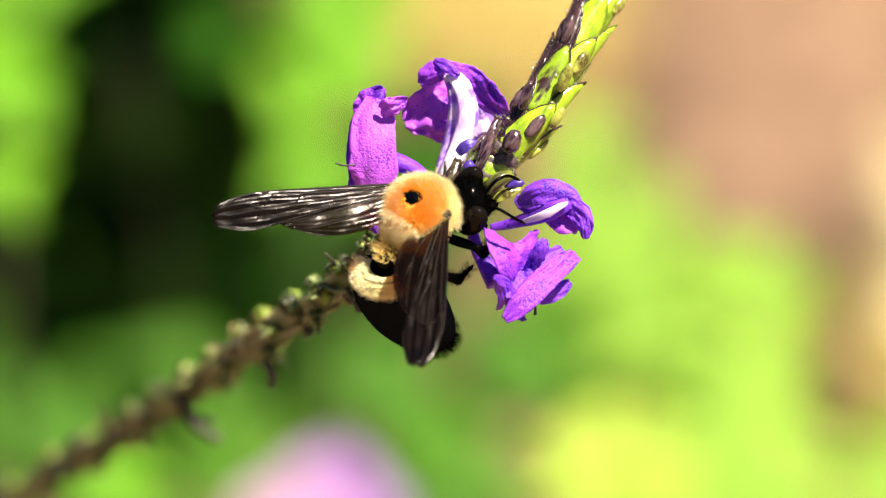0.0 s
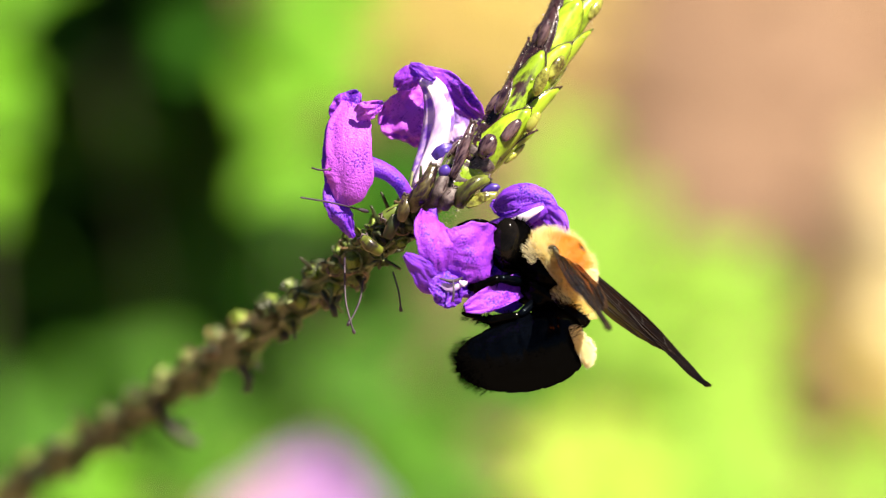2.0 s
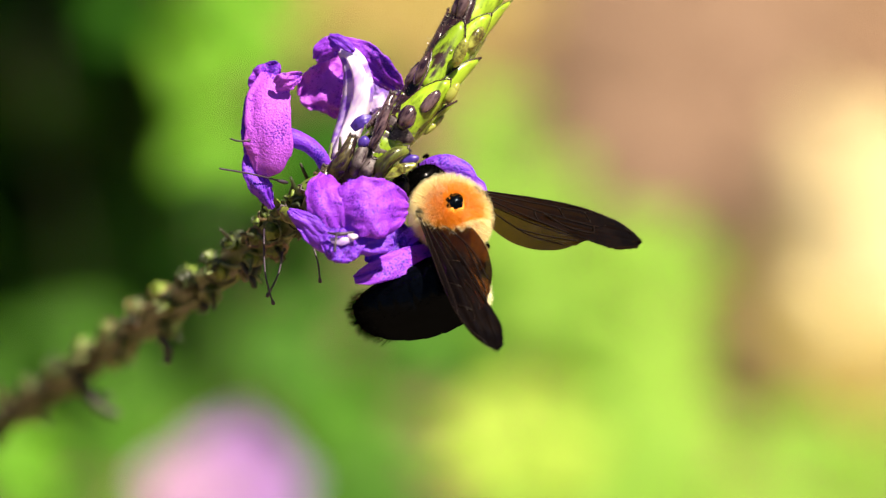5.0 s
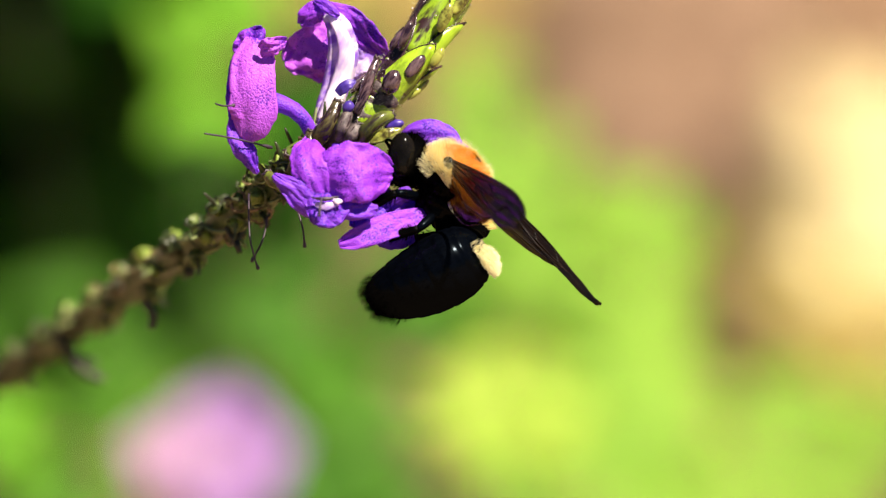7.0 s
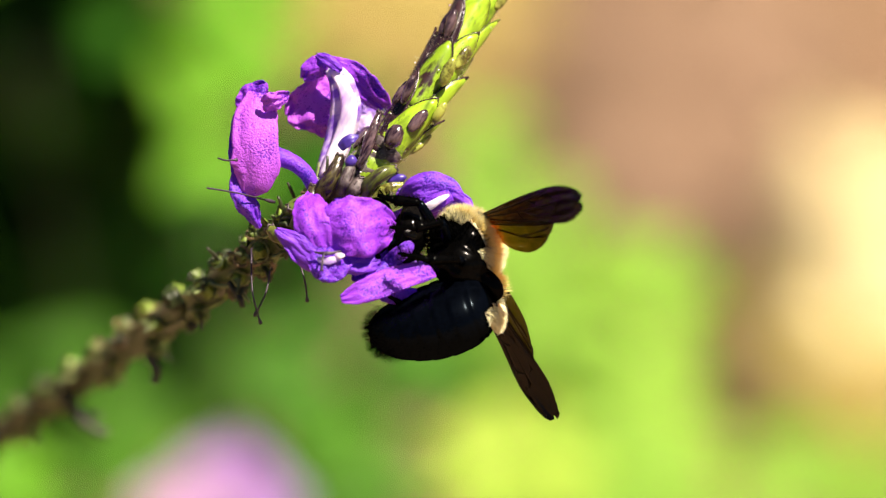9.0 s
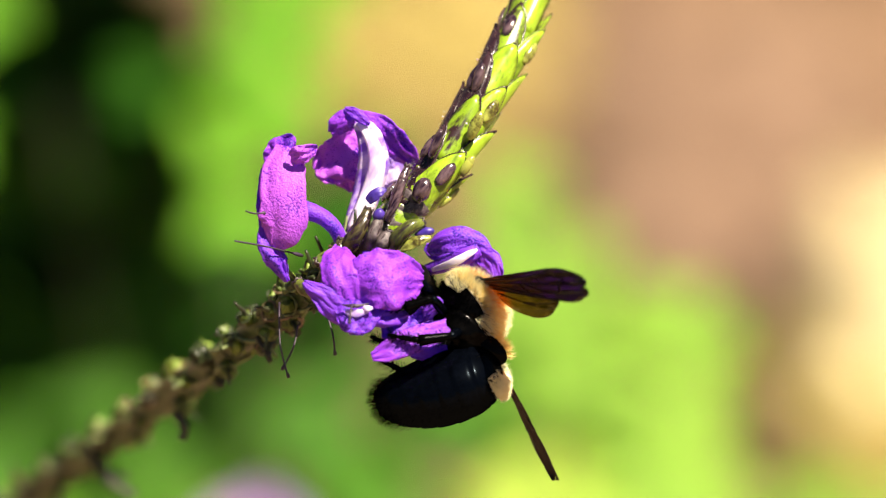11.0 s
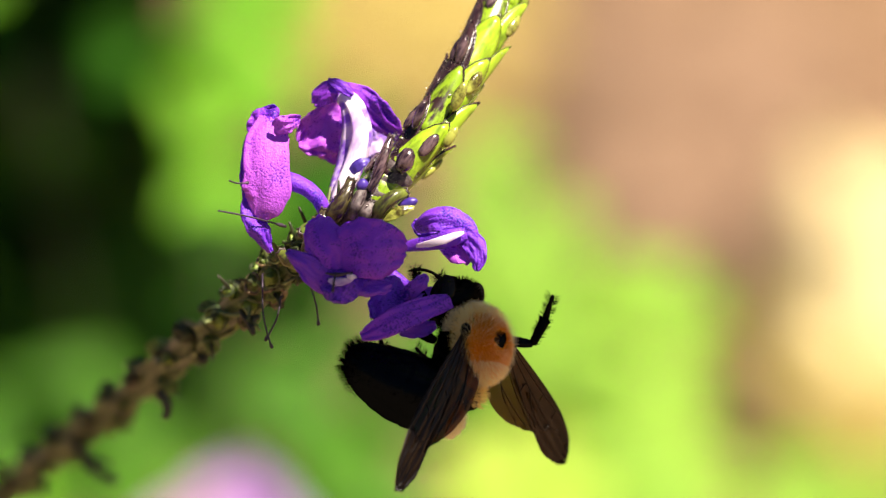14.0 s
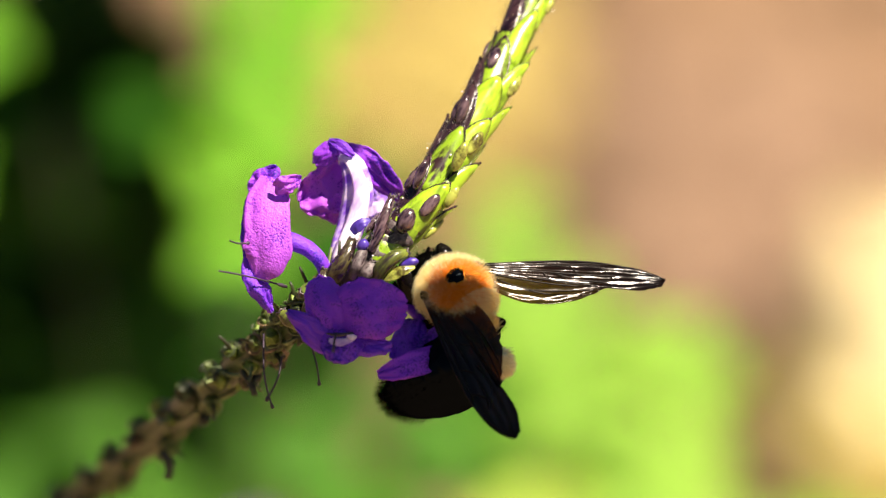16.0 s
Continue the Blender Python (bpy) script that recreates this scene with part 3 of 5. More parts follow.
def old_cover():
    """Fruits in rust-rimmed cups round the old stem, with grey ridges winding between them."""
    rng = random.Random(9)
    count = 84
    for k in range(count):
        s = 0.03 + 0.93 * k / count
        p, d = along(OLDAXIS, s)
        d = -d
        a = k * 2.39996 + rng.uniform(-0.2, 0.2)
        x, y = frame_of(d, Vector((0, 0, 1)))
        out = x * math.cos(a) + y * math.sin(a)
        if out.z < -0.75:
            continue
        grow = 0.8 + 0.3 * min(1, s / 0.35)
        z = (d * rng.uniform(0.4, 0.8) + out).normalized()
        bx, by = frame_of(z, out)
        mm = Matrix((bx, by, z)).transposed().to_4x4()
        mm.translation = p + out * U * rng.uniform(22, 31) * grow
        bm = bmesh.new()
        size = grow * rng.uniform(0.75, 1.1)
        blob(bm, mm, 15 * U * size, 12 * U * size, 18 * U * size, 12, 9, 1.0, k)
        fruit = part("fruit", bm, rng.choice((FRUIT, FRUIT, LEAFOLD, LEAFOLD, BROWN)), SPIKE)
        bm = bmesh.new()
        ring = []
        for q in range(9):
            b = q * 0.7854
            up = rng.uniform(2, 12)
            ring.append(mm @ Vector((math.cos(b) * 19 * U * size, math.sin(b) * 18 * U * size, up * U * size)))
        ring[8] = ring[0]
        tube(bm, smooth_line(ring, 19), [U * rng.uniform(1.0, 3.4) for _ in range(19)], 6, 0.5)
        part("cup_rim", bm, rng.choice((RUST, RIDGE, BROWN, STEM)), fruit, "ragged rust-brown cup rim")
        if rng.random() < 0.4:
            bm = bmesh.new()
            tip = rng.uniform(10, 26) * U
            bract(bm, p + out * U * 18 * grow - d * 40 * U, (d + out * 0.3).normalized(), out, 58 * U * grow, 26 * U * grow, tip, k)
            part("bract", bm, rng.choice((BROWN, STEM, DRY, RIDGE)), SPIKE)
        if rng.random() < 0.55:
            bm = bmesh.new()
            e = p + out * U * 30 * grow
            tube(bm, smooth_line([e, e + (d * 0.7 + out * 0.5) * 22 * U, e + (d + out * 1.2) * rng.uniform(24, 40) * U], 6), [U * q for q in (6, 5, 4, 3.5, 3, 2)], 7, 0.4)
            part("husk", bm, rng.choice((DRY, BROWN, RIDGE)), SPIKE)
    for j in range(3):
        line = []
        for i in range(108):
            p, d = OLDAXIS[i], OLDAXIS[min(i + 1, 109)] - OLDAXIS[max(i - 1, 0)]
            x, y = frame_of(d, Vector((0, 0, 1)))
            a = j * 2.0944 + i * 0.19 + 0.35 * math.sin(i * 0.8 + j)
            line.append(p + (x * math.cos(a) + y * math.sin(a)) * U * (24 + 5 * min(1, i / 35) + 4 * math.sin(i * 1.3 + j)))
        bm = bmesh.new()
        tube(bm, line, [U * (5.5 + 2 * math.sin(i * 0.9 + j * 2)) for i in range(108)], 7, 0.4)
        part("ridge", bm, RIDGE, SPIKE, "grey winding ridge")
    for pts, r in (([(108, 690, -80), (126, 722, -80), (160, 758, -80), (193, 768, -80)], 11), ([(120, 715, -80), (150, 730, -80), (180, 742, -80)], 8),
                   ([(262, 628, -38), (276, 655, -38), (272, 680, -38)], 10), ([(405, 500, -12), (425, 530, -11), (428, 545, -11)], 6)):
        bm = bmesh.new()
        line = smooth_line([P(*p) for p in pts], 9)
        tube(bm, line, [r * U * q for q in (0.7, 0.9, 1, 0.8, 1.0, 0.9, 0.8, 1.0, 0.6)], 8, 0.5)
        part("husk", bm, DRY, SPIKE, "dark withered husk")
    for pts in ([(366, 333, 6), (420, 342, 4), (486, 358, 1)], [(530, 465, 3), (540, 500, 4), (544, 535, 4)], [(445, 440, -3), (446, 510, 0), (455, 552, 1), (462, 574, 1)],
                [(386, 280, 7), (400, 284, 6), (420, 283, 5)], [(478, 480, -2), (470, 520, -1), (450, 560, 0)]):
        bm = bmesh.new()
        line = smooth_line([P(*p) for p in pts], 12)
        tube(bm, line, [1.7 * U] * 10 + [3.8 * U, 2.6 * U], 6)
        part("style", bm, HAIRTHREAD, SPIKE, "thin dark thread")


def strap(bm, line, widths, bulge, thick=0.00014):
    """A band along a line, widths in plan units, bowed towards the eye."""
    n = len(line)

    def fn(u, v):
        i = min(int(u * (n - 1)), n - 2)
        c = line[i].lerp(line[i + 1], u * (n - 1) - i)
        d = line[min(i + 1, n - 1)] - line[max(i - 1, 0)]
        sd = Vector((d.y, -d.x, 0)).normalized()
        s = 2 * v - 1
        w = U * float(np.interp(u, np.linspace(0, 1, len(widths)), widths)) * 0.5
        return c + sd * s * w * (1 + 0.06 * noise.noise(Vector((u * 9, s, 3)))) + Vector((0, 0, 1)) * w * (bulge * (1 - s * s) + 0.12 * noise.noise(Vector((u * 6, s * 2, 1))))

    sheet(bm, fn, 20, 8, thick)


def flap(bm, line, widths, bulge, tilt, seed, ruffle=0.3, thick=0.00013):
    """A crumpled petal along a line: widths in plan units, bowed towards the eye, tilted about its own line, frilled at the margin."""
    n = len(line)

    def fn(u, v):
        i = min(int(u * (n - 1)), n - 2)
        c = line[i].lerp(line[i + 1], u * (n - 1) - i)
        d = (line[min(i + 2, n - 1)] - line[max(i - 1, 0)]).normalized()
        flat = Vector((d.y, -d.x, 0)).normalized()
        up = flat.cross(d)
        if up.z < 0:
            up = -up
        sd = flat * math.cos(tilt) + up * math.sin(tilt)
        nn = up * math.cos(tilt) - flat * math.sin(tilt)
        s = 2 * v - 1
        w = U * float(np.interp(u, np.linspace(0, 1, len(widths)), widths)) * 0.5
        full = U * max(widths) * 0.5
        edge = 1 + 0.09 * noise.noise(Vector((u * 7, math.copysign(2.0, s), seed))) + 0.04 * noise.noise(Vector((u * 19, math.copysign(3.0, s), seed)))
        h = 0.45 * w * bulge * (1 - s * s)
        fold = lambda a, b, c: 0.35 - abs(noise.noise(Vector((u * a, s * b, seed + c))))
        h += full * ruffle * (0.7 * noise.noise(Vector((u * 2.6, s * 1.4, seed))) + 0.7 * s * s * noise.noise(Vector((u * 6.5, s * 2.0, seed + 9))))
        h += full * ruffle * (0.55 * fold(3.5, 2.2, 4) + 0.30 * fold(8, 5, 7) + 0.12 * fold(18, 11, 2))
        return c + sd * s * w * edge + nn * h

    sheet(bm, fn, 34, 24, thick)


def corolla(label, flaps, tubes, at=None):
    """A blossom; flaps: points, widths, bulge, tilt in degrees, skin, ruffle; tubes: points, radii or widths, skin, roundness (below 0: a strap)."""
    fl = new("blossom")
    fl.parent = SPIKE
    if at is not None:
        fl.matrix_local = at
    inv = at.inverted() if at is not None else Matrix()
    for k, (pts, widths, bulge, tilt, skin, ruffle) in enumerate(flaps):
        bm = bmesh.new()
        flap(bm, smooth_line([inv @ P(*p) for p in pts], 14), widths, bulge, radians(tilt), k * 3.7 + pts[0][0], ruffle)
        part("petal", bm, skin, fl)
    for pts, radii, m, flat in tubes:
        bm = bmesh.new()
        line = smooth_line([inv @ P(*p) for p in pts], 12)
        if flat < 0:
            strap(bm, line, radii, -flat)
            part("throat", bm, m, fl)
            continue
        n = len(radii)
        tube(bm, line, [U * np.interp(k / 11, np.linspace(0, 1, n), radii) for k in range(12)], 12, 0.1, flat)
        part("tube", bm, m, fl)
    return tagged(fl, label)


def stalk_down():
    """Fine pale hairs and glistening dots on the young stalk."""
    rng = random.Random(77)
    bm = bmesh.new()
    spots = []
    for _ in range(2600):
        p, d = along(AXIS, rng.uniform(0.02, 0.97))
        a = rng.uniform(0, 6.283)
        x, y = frame_of(d, Vector((0, 0, 1)))
        out = x * math.cos(a) + y * math.sin(a)
        spots.append((p + out * U * rng.uniform(36, 44), (out + d * rng.uniform(-0.3, 0.6)).normalized(), U * rng.uniform(4, 9), d))
    hairs(bm, spots, 0.5 * U, rng)
    tagged(part("down", bm, DOWN, SPIKE, "fine pale down"), kind="stuff")
    for _ in range(20):
        p, d = along(AXIS, rng.uniform(0.05, 0.8))
        a = rng.uniform(-0.6, 3.7)
        x, y = frame_of(d, Vector((0, 0, 1)))
        out = x * math.cos(a) + y * math.sin(a)
        if out.z < 0.1:
            continue
        bm = bmesh.new()
        blob(bm, Matrix.Translation(p + out * U * rng.uniform(45, 47)), 1.6 * U, 1.6 * U, 1.6 * U, 8, 6)
        part("gland", bm, WHITE, SPIKE)


stems()
stalk_down()
old_cover()
spike_cover()
for b in ((697, 243, 3.2, 0.45, -1, 16, 24, BUD), (722, 160, 1.5, 0.4, -1, 9, 28, BUD), (792, 128, 0.5, 0.45, -1, 11, 28, BUDGREEN), (797, 45, -2.5, 0.3, -1, 10, 30, BUD),
          (777, 200, 0.5, 0.6, -0.9, 9, 22, BUDGREEN)):
    bud_at(*b)
bud_at(621, 286, 3.6, 0.4, -0.6, 10, 12, VIOLET, "round violet bud tip")
pod([(562, 352, 2), (576, 330, 3.2), (591, 304, 3.2), (602, 278, 2.6)], (12, 16, 15, 12, 8), OLIVE)
pod([(602, 342, 3.2), (609, 326, 3.8), (616, 308, 3.6), (621, 292, 3.2)], (8, 11, 12, 11, 8), TRUNK)
pod([(634, 300, 3.0), (647, 268, 3.0), (660, 234, 2.6), (672, 200, 2.0)], (6, 9, 11, 10, 5), BUD)
pod([(646, 346, 3.4), (656, 326, 4.2), (676, 308, 4.2), (698, 300, 3.6)], (11, 14, 14, 12, 8), CALYX)
pod([(618, 350, 3.2), (628, 336, 3.8), (640, 318, 3.6)], (10, 13, 9), TRUNK)
pod([(560, 352, 0.6), (536, 358, 1.2), (515, 370, 1.2)], (10, 13, 11), LEAFOLD)
pod([(520, 402, 1), (530, 380, 1.6), (535, 358, 1.2)], (9, 12, 9), BROWN)
pod([(508, 428, 1), (490, 418, 1.6), (478, 405, 1.2)], (9, 12, 9), CALYX)
pod([(545, 372, 2), (550, 352, 2.8), (556, 332, 2.4)], (8, 12, 9), OLIVE)
for lip, skin in (([(660, 346, 3.8), (686, 334, 4.4), (713, 325, 4)], BUDGREEN), ([(602, 262, 2.4), (618, 248, 2.8), (634, 240, 2.4)], VIOLET)):
    bm = bmesh.new()
    flap(bm, smooth_line([P(*p) for p in lip], 12), (14, 20, 16, 3), 0.5, 0.2, 5.0, 0.2)
    part("calyx_lip", bm, skin, SPIKE)
bud_at(702, 318, 3.6, 1, -0.3, 9, 18, VIOLET, "rough violet bud")

corolla("violet blossom turned sideways, sunlit pink put into its colour", [
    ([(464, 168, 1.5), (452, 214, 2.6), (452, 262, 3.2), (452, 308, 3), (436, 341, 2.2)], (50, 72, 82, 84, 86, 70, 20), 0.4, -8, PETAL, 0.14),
    ([(440, 200, 0.5), (450, 172, 1), (470, 146, 1)], (36, 54, 56, 38, 8), 0.12, 10, PETALHALFSHADE, 0.55),
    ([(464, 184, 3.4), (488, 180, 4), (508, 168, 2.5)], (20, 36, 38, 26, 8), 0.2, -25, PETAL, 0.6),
    ([(430, 300, 1.4), (430, 345, 2), (445, 376, 1.6), (459, 403, 1)], (44, 48, 40, 26, 6), 0.5, 20, PETALDEEPSHADE, 0.5),
    ([(432, 190, -0.4), (421, 250, -0.2), (417, 310, 0.2)], (22, 34, 36, 30, 14), 0.3, 30, PETALDEEPSHADE, 0.5)],
    [([(488, 276, 1), (522, 290, 1), (545, 312, 1), (560, 344, 0)], (17, 15, 13, 12), PETALDEEPSHADE, 1.0)])
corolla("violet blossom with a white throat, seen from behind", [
    ([(570, 112, -3.2), (612, 128, -2.6), (650, 160, -3.4), (690, 200, -5.5)], (14, 40, 56, 60, 46, 12), 0.25, -20, PETALHALFSHADE, 0.45),
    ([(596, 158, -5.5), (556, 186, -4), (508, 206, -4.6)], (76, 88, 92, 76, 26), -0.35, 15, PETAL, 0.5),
    ([(594, 112, -2.4), (562, 117, -1.6), (536, 140, -2.4)], (20, 34, 42, 36, 12), 0.2, 0, PETALHALFSHADE, 0.5),
    ([(562, 97, -1.6), (580, 106, -0.8), (604, 126, -0.8)], (5, 14, 20, 18, 6), 0.3, 0, PETALDEEPSHADE, 0.4),
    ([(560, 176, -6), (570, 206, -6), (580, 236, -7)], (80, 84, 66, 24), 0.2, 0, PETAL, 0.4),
    # pale back flap: light shining through is put into its colour
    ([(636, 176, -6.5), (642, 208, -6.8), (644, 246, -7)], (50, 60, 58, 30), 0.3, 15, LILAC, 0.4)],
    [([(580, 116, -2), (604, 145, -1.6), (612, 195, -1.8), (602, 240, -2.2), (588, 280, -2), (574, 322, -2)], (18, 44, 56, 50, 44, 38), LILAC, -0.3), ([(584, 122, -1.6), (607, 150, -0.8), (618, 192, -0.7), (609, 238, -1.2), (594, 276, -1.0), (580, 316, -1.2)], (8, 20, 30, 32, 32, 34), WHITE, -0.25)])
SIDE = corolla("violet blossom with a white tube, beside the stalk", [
    ([(712, 352, -1.5), (742, 334, 0.2), (784, 333, 0.6), (824, 362, 0.6)], (16, 36, 46, 46, 34, 8), 0.5, 10, PETALDEEPSHADE, 0.4),
    ([(774, 346, 0), (808, 358, 1), (827, 386, 1.6), (828, 414, 1.6)], (22, 40, 40, 30, 8), 0.5, -15, PETALDEEPSHADE, 0.5),
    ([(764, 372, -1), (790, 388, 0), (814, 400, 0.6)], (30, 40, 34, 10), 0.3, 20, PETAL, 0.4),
    ([(752, 366, -2.4), (724, 352, -2.2), (704, 342, -2)], (30, 34, 28, 10), 0.4, 0, PETALDEEPSHADE, 0.4)],
    [([(660, 394, -3), (700, 386, -2), (765, 366, 1), (800, 350, 1.2)], (10, 18, 32, 22), PETALDEEPSHADE, -0.4), ([(716, 384, -0.6), (742, 376, 1.2), (764, 367, 2.0), (784, 356, 2.2), (796, 350, 2)], (6, 12, 14, 10, 3), WHITE, -0.3)])
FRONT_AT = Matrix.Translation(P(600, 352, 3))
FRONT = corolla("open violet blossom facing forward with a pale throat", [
    ([(566, 446, 9), (554, 402, 9.4), (550, 368, 8), (554, 346, 6)], (40, 62, 68, 58, 18), 0.4, 8, PETALHALFSHADE, 0.25),
    ([(580, 408, 9), (620, 402, 9.8), (660, 402, 9), (696, 403, 7)], (84, 104, 108, 94, 30), 0.3, 6, PETALHALFSHADE, 0.25),
    ([(588, 472, 8), (548, 452, 9), (518, 428, 9.6), (488, 407, 9.4)], (36, 52, 46, 30, 8), 0.5, 10, PETALDEEPSHADE, 0.4),
    ([(590, 448, 8.4), (576, 474, 10), (562, 494, 10.4)], (84, 82, 60, 18), 0.4, -10, PETALDEEPSHADE, 0.4),
    ([(588, 456, 8), (630, 466, 9), (672, 468, 8.6)], (36, 46, 40, 14), 0.4, 20, PETALDEEPSHADE, 0.5)],
    # the level dark tube is painted shade for the slit of the throat
    [([(600, 352, 3), (600, 395, 4), (590, 445, 7)], (9, 12, 20), PETALDEEPSHADE, 1.0), ([(562, 458, 10.4), (582, 462, 10.8), (606, 456, 10.6)], (5, 12, 14, 9, 3), LILAC, -0.2), ([(594, 450, 10.8), (602, 453, 11), (610, 452, 10.8)], (3, 10, 3), WHITE, -0.2), ([(556, 446, 10.4), (578, 449, 11), (604, 445, 10.4)], (1, 4, 1.5), HAIRTHREAD, 1), ([(574, 446, 11.4), (571, 462, 12.2), (569, 480, 12.4)], (2, 2, 3), HAIRTHREAD, 1)], FRONT_AT)
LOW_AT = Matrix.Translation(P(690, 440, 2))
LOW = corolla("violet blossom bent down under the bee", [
    ([(604, 530, 10), (650, 514, 10), (708, 492, 8.4), (766, 478, 6.4)], (14, 36, 46, 48, 40, 28), 0.3, 15, PETALHALFSHADE, 0.35),
    ([(672, 524, 7), (706, 524, 6.4), (738, 518, 6)], (14, 28, 28, 12), 0.5, 0, PETALDEEPSHADE, 0.4),
    ([(686, 466, 6), (712, 446, 7), (730, 430, 7)], (22, 28, 26, 8), 0.4, 0, PETALDEEPSHADE, 0.4),
    ([(630, 500, 6), (690, 478, 5), (752, 464, 4)], (26, 46, 46, 28), 0.3, 10, PETALDEEPSHADE, 0.4),
    ([(664, 428, 4), (655, 470, 6), (642, 506, 8)], (36, 60, 64, 40), 0.3, 0, PETALDEEPSHADE, 0.4)],
    [([(650, 400, 1), (690, 440, 2), (705, 470, 4)], (8, 10, 16), PETALDEEPSHADE, 1.0)], LOW_AT)

# ---- bee ----
BEE = tagged(new("carpenter_bee"), "black carpenter bee with orange furry thorax, clinging to the blossoms", "bee")


def ball_hairs(rng, count, m, r, keep, length, lean):
    """Hair roots over an ellipsoid."""
    out = []
    while len(out) < count:
        u = Vector((rng.gauss(0, 1), rng.gauss(0, 1), rng.gauss(0, 1))).normalized()
        if not keep(u):
            continue
        p = m @ Vector((u.x * r[0], u.y * r[1], u.z * r[2]))
        nn = (m.to_3x3() @ Vector((u.x / r[0], u.y / r[1], u.z / r[2]))).normalized()
        out.append((p, (nn * 0.8 + lean).normalized(), length * rng.uniform(0.6, 1.25), nn))
    return out


def bee_body():
    rng = random.Random(31)
    k = MM
    one = Matrix()
    bm = bmesh.new()
    blob(bm, one, 3.6 * k, 3.5 * k, 3.4 * k, 28, 18, 0.05)
    thorax = part("thorax", bm, DULL, BEE)
    bm = bmesh.new()
    sheet(bm, lambda a, c: Vector((math.cos(6.283 * a) * math.cos(0.32 + 1.14 * c) * 3.66, math.sin(6.283 * a) * math.cos(0.32 + 1.14 * c) * 3.56, math.sin(0.32 + 1.14 * c) * 3.46)) * k, 28, 8, 0.05 * k)
    part("pelt", bm, SKIN, thorax, "orange skin under the fur")
    bm = bmesh.new()
    sheet(bm, lambda a, c: Vector((math.cos(6.283 * a) * math.cos(0.37 * c - 0.06) * 3.68, math.sin(6.283 * a) * math.cos(0.37 * c - 0.06) * 3.58, math.sin(0.37 * c - 0.06) * 3.48)) * k, 28, 6, 0.05 * k)
    part("pelt", bm, CREAM, thorax, "cream skin under the pale collar")
    r = (3.6 * k, 3.5 * k, 3.4 * k)
    spot = lambda u: (u - Vector((0.05, 0, 1)).normalized()).length
    bm = bmesh.new()
    hairs(bm, ball_hairs(rng, 8000, one, r, lambda u: u.z > 0.26 + 0.3 * rng.random() and spot(u) > 0.2 + 0.16 * rng.random(), 0.8 * k, Vector((-0.75, 0, 0.05))), 0.024 * k, rng)
    part("fur", bm, FUR, thorax, "dense orange-tan fur")
    bm = bmesh.new()
    hairs(bm, ball_hairs(rng, 7000, one, r, lambda u: 0.02 < u.z < 0.16 + 0.3 * rng.random() or (u.x > 0.3 and abs(u.y) > 0.5 and -0.35 < u.z < 0.3) or (u.x < -0.55 and u.z > -0.4) or (u.x > 0.82 and u.z > 0.1), 1.1 * k, Vector((-0.3, 0, 0.15))), 0.03 * k, rng)
    part("fur", bm, FURPALE, thorax, "pale yellow fur collar")
    bm = bmesh.new()
    hairs(bm, ball_hairs(rng, 8500, one, r, lambda u: -0.05 < u.z < 0.25 + 0.5 * rng.random() and spot(u) > 0.2 + 0.2 * rng.random(), 1.05 * k, Vector((-0.12, 0, 0.1))), 0.014 * k, rng)
    part("fur", bm, FURGOLD, thorax, "long golden outer hairs")
    bm = bmesh.new()
    hairs(bm, ball_hairs(rng, 4500, one, r, lambda u: u.z > 0.05 and spot(u) > 0.3, 1.15 * k, Vector((0, 0, 0))), 0.008 * k, rng, 0.1)
    part("fur", bm, FURPALE, thorax, "sparse erect pale hairs")
    bm = bmesh.new()
    hairs(bm, ball_hairs(rng, 3800, one, r, lambda u: u.z < 0.12, 0.8 * k, Vector((0, 0, 0))), 0.03 * k, rng)
    part("fur", bm, FURBLACK, thorax, "black fur underneath")
    bm = bmesh.new()
    wm = Matrix.Translation((-4.6 * k, 0, -1.1 * k)) @ pose(0, 0, 0, 0, 15, 0)
    blob(bm, wm, 2.4 * k, 1.7 * k, 1.3 * k, 18, 12, 0.05, 5)
    waist = part("waist", bm, DULL, BEE)
    bm = bmesh.new()
    hairs(bm, ball_hairs(rng, 700, wm, (2.4 * k, 1.7 * k, 1.3 * k), lambda u: u.z > 0.4 + 0.2 * rng.random(), 1.0 * k, Vector((-0.2, 0, 0.1))), 0.035 * k, rng)
    part("fur", bm, FURGOLD, waist, "tan fur over the waist")
    bm = bmesh.new()
    blob(bm, Matrix.Translation((-1.7 * k, 0, -2.3 * k)) @ pose(0, 0, 0, 0, 25, 0), 3.3 * k, 2.9 * k, 2.2 * k, 20, 14, 0.25, 8)
    part("underside", bm, DULL, thorax)
    bm = bmesh.new()
    blob(bm, Matrix.Translation((0.2 * k, 0, 3.3 * k)), 0.85 * k, 1.05 * k, 0.34 * k, 18, 10, 0.6, 2.0)
    part("bald_spot", bm, CHITIN, thorax, "bare black spot")
    for s in (1, -1):
        bm = bmesh.new()
        blob(bm, Matrix.Translation((0.9 * k, s * 3.3 * k, 1.4 * k)), 0.8 * k, 0.5 * k, 0.6 * k, 10, 8)
        part("wing_base", bm, CHITIN, thorax)

    # head
    bm = bmesh.new()
    blob(bm, one, 2.1 * k, 3.1 * k, 2.9 * k, 22, 14, 0.06, 3)
    head = part("head", bm, DULL, BEE)
    for s in (1, -1):
        bm = bmesh.new()
        blob(bm, Matrix.Translation((0.25 * k, s * 2.35 * k, 0.35 * k)) @ pose(0, 0, 0, 0, 15, s * 12), 1.45 * k, 1.15 * k, 2.45 * k, 20, 14)
        part("eye", bm, EYE, head, "glossy black compound eye")
        bm = bmesh.new()
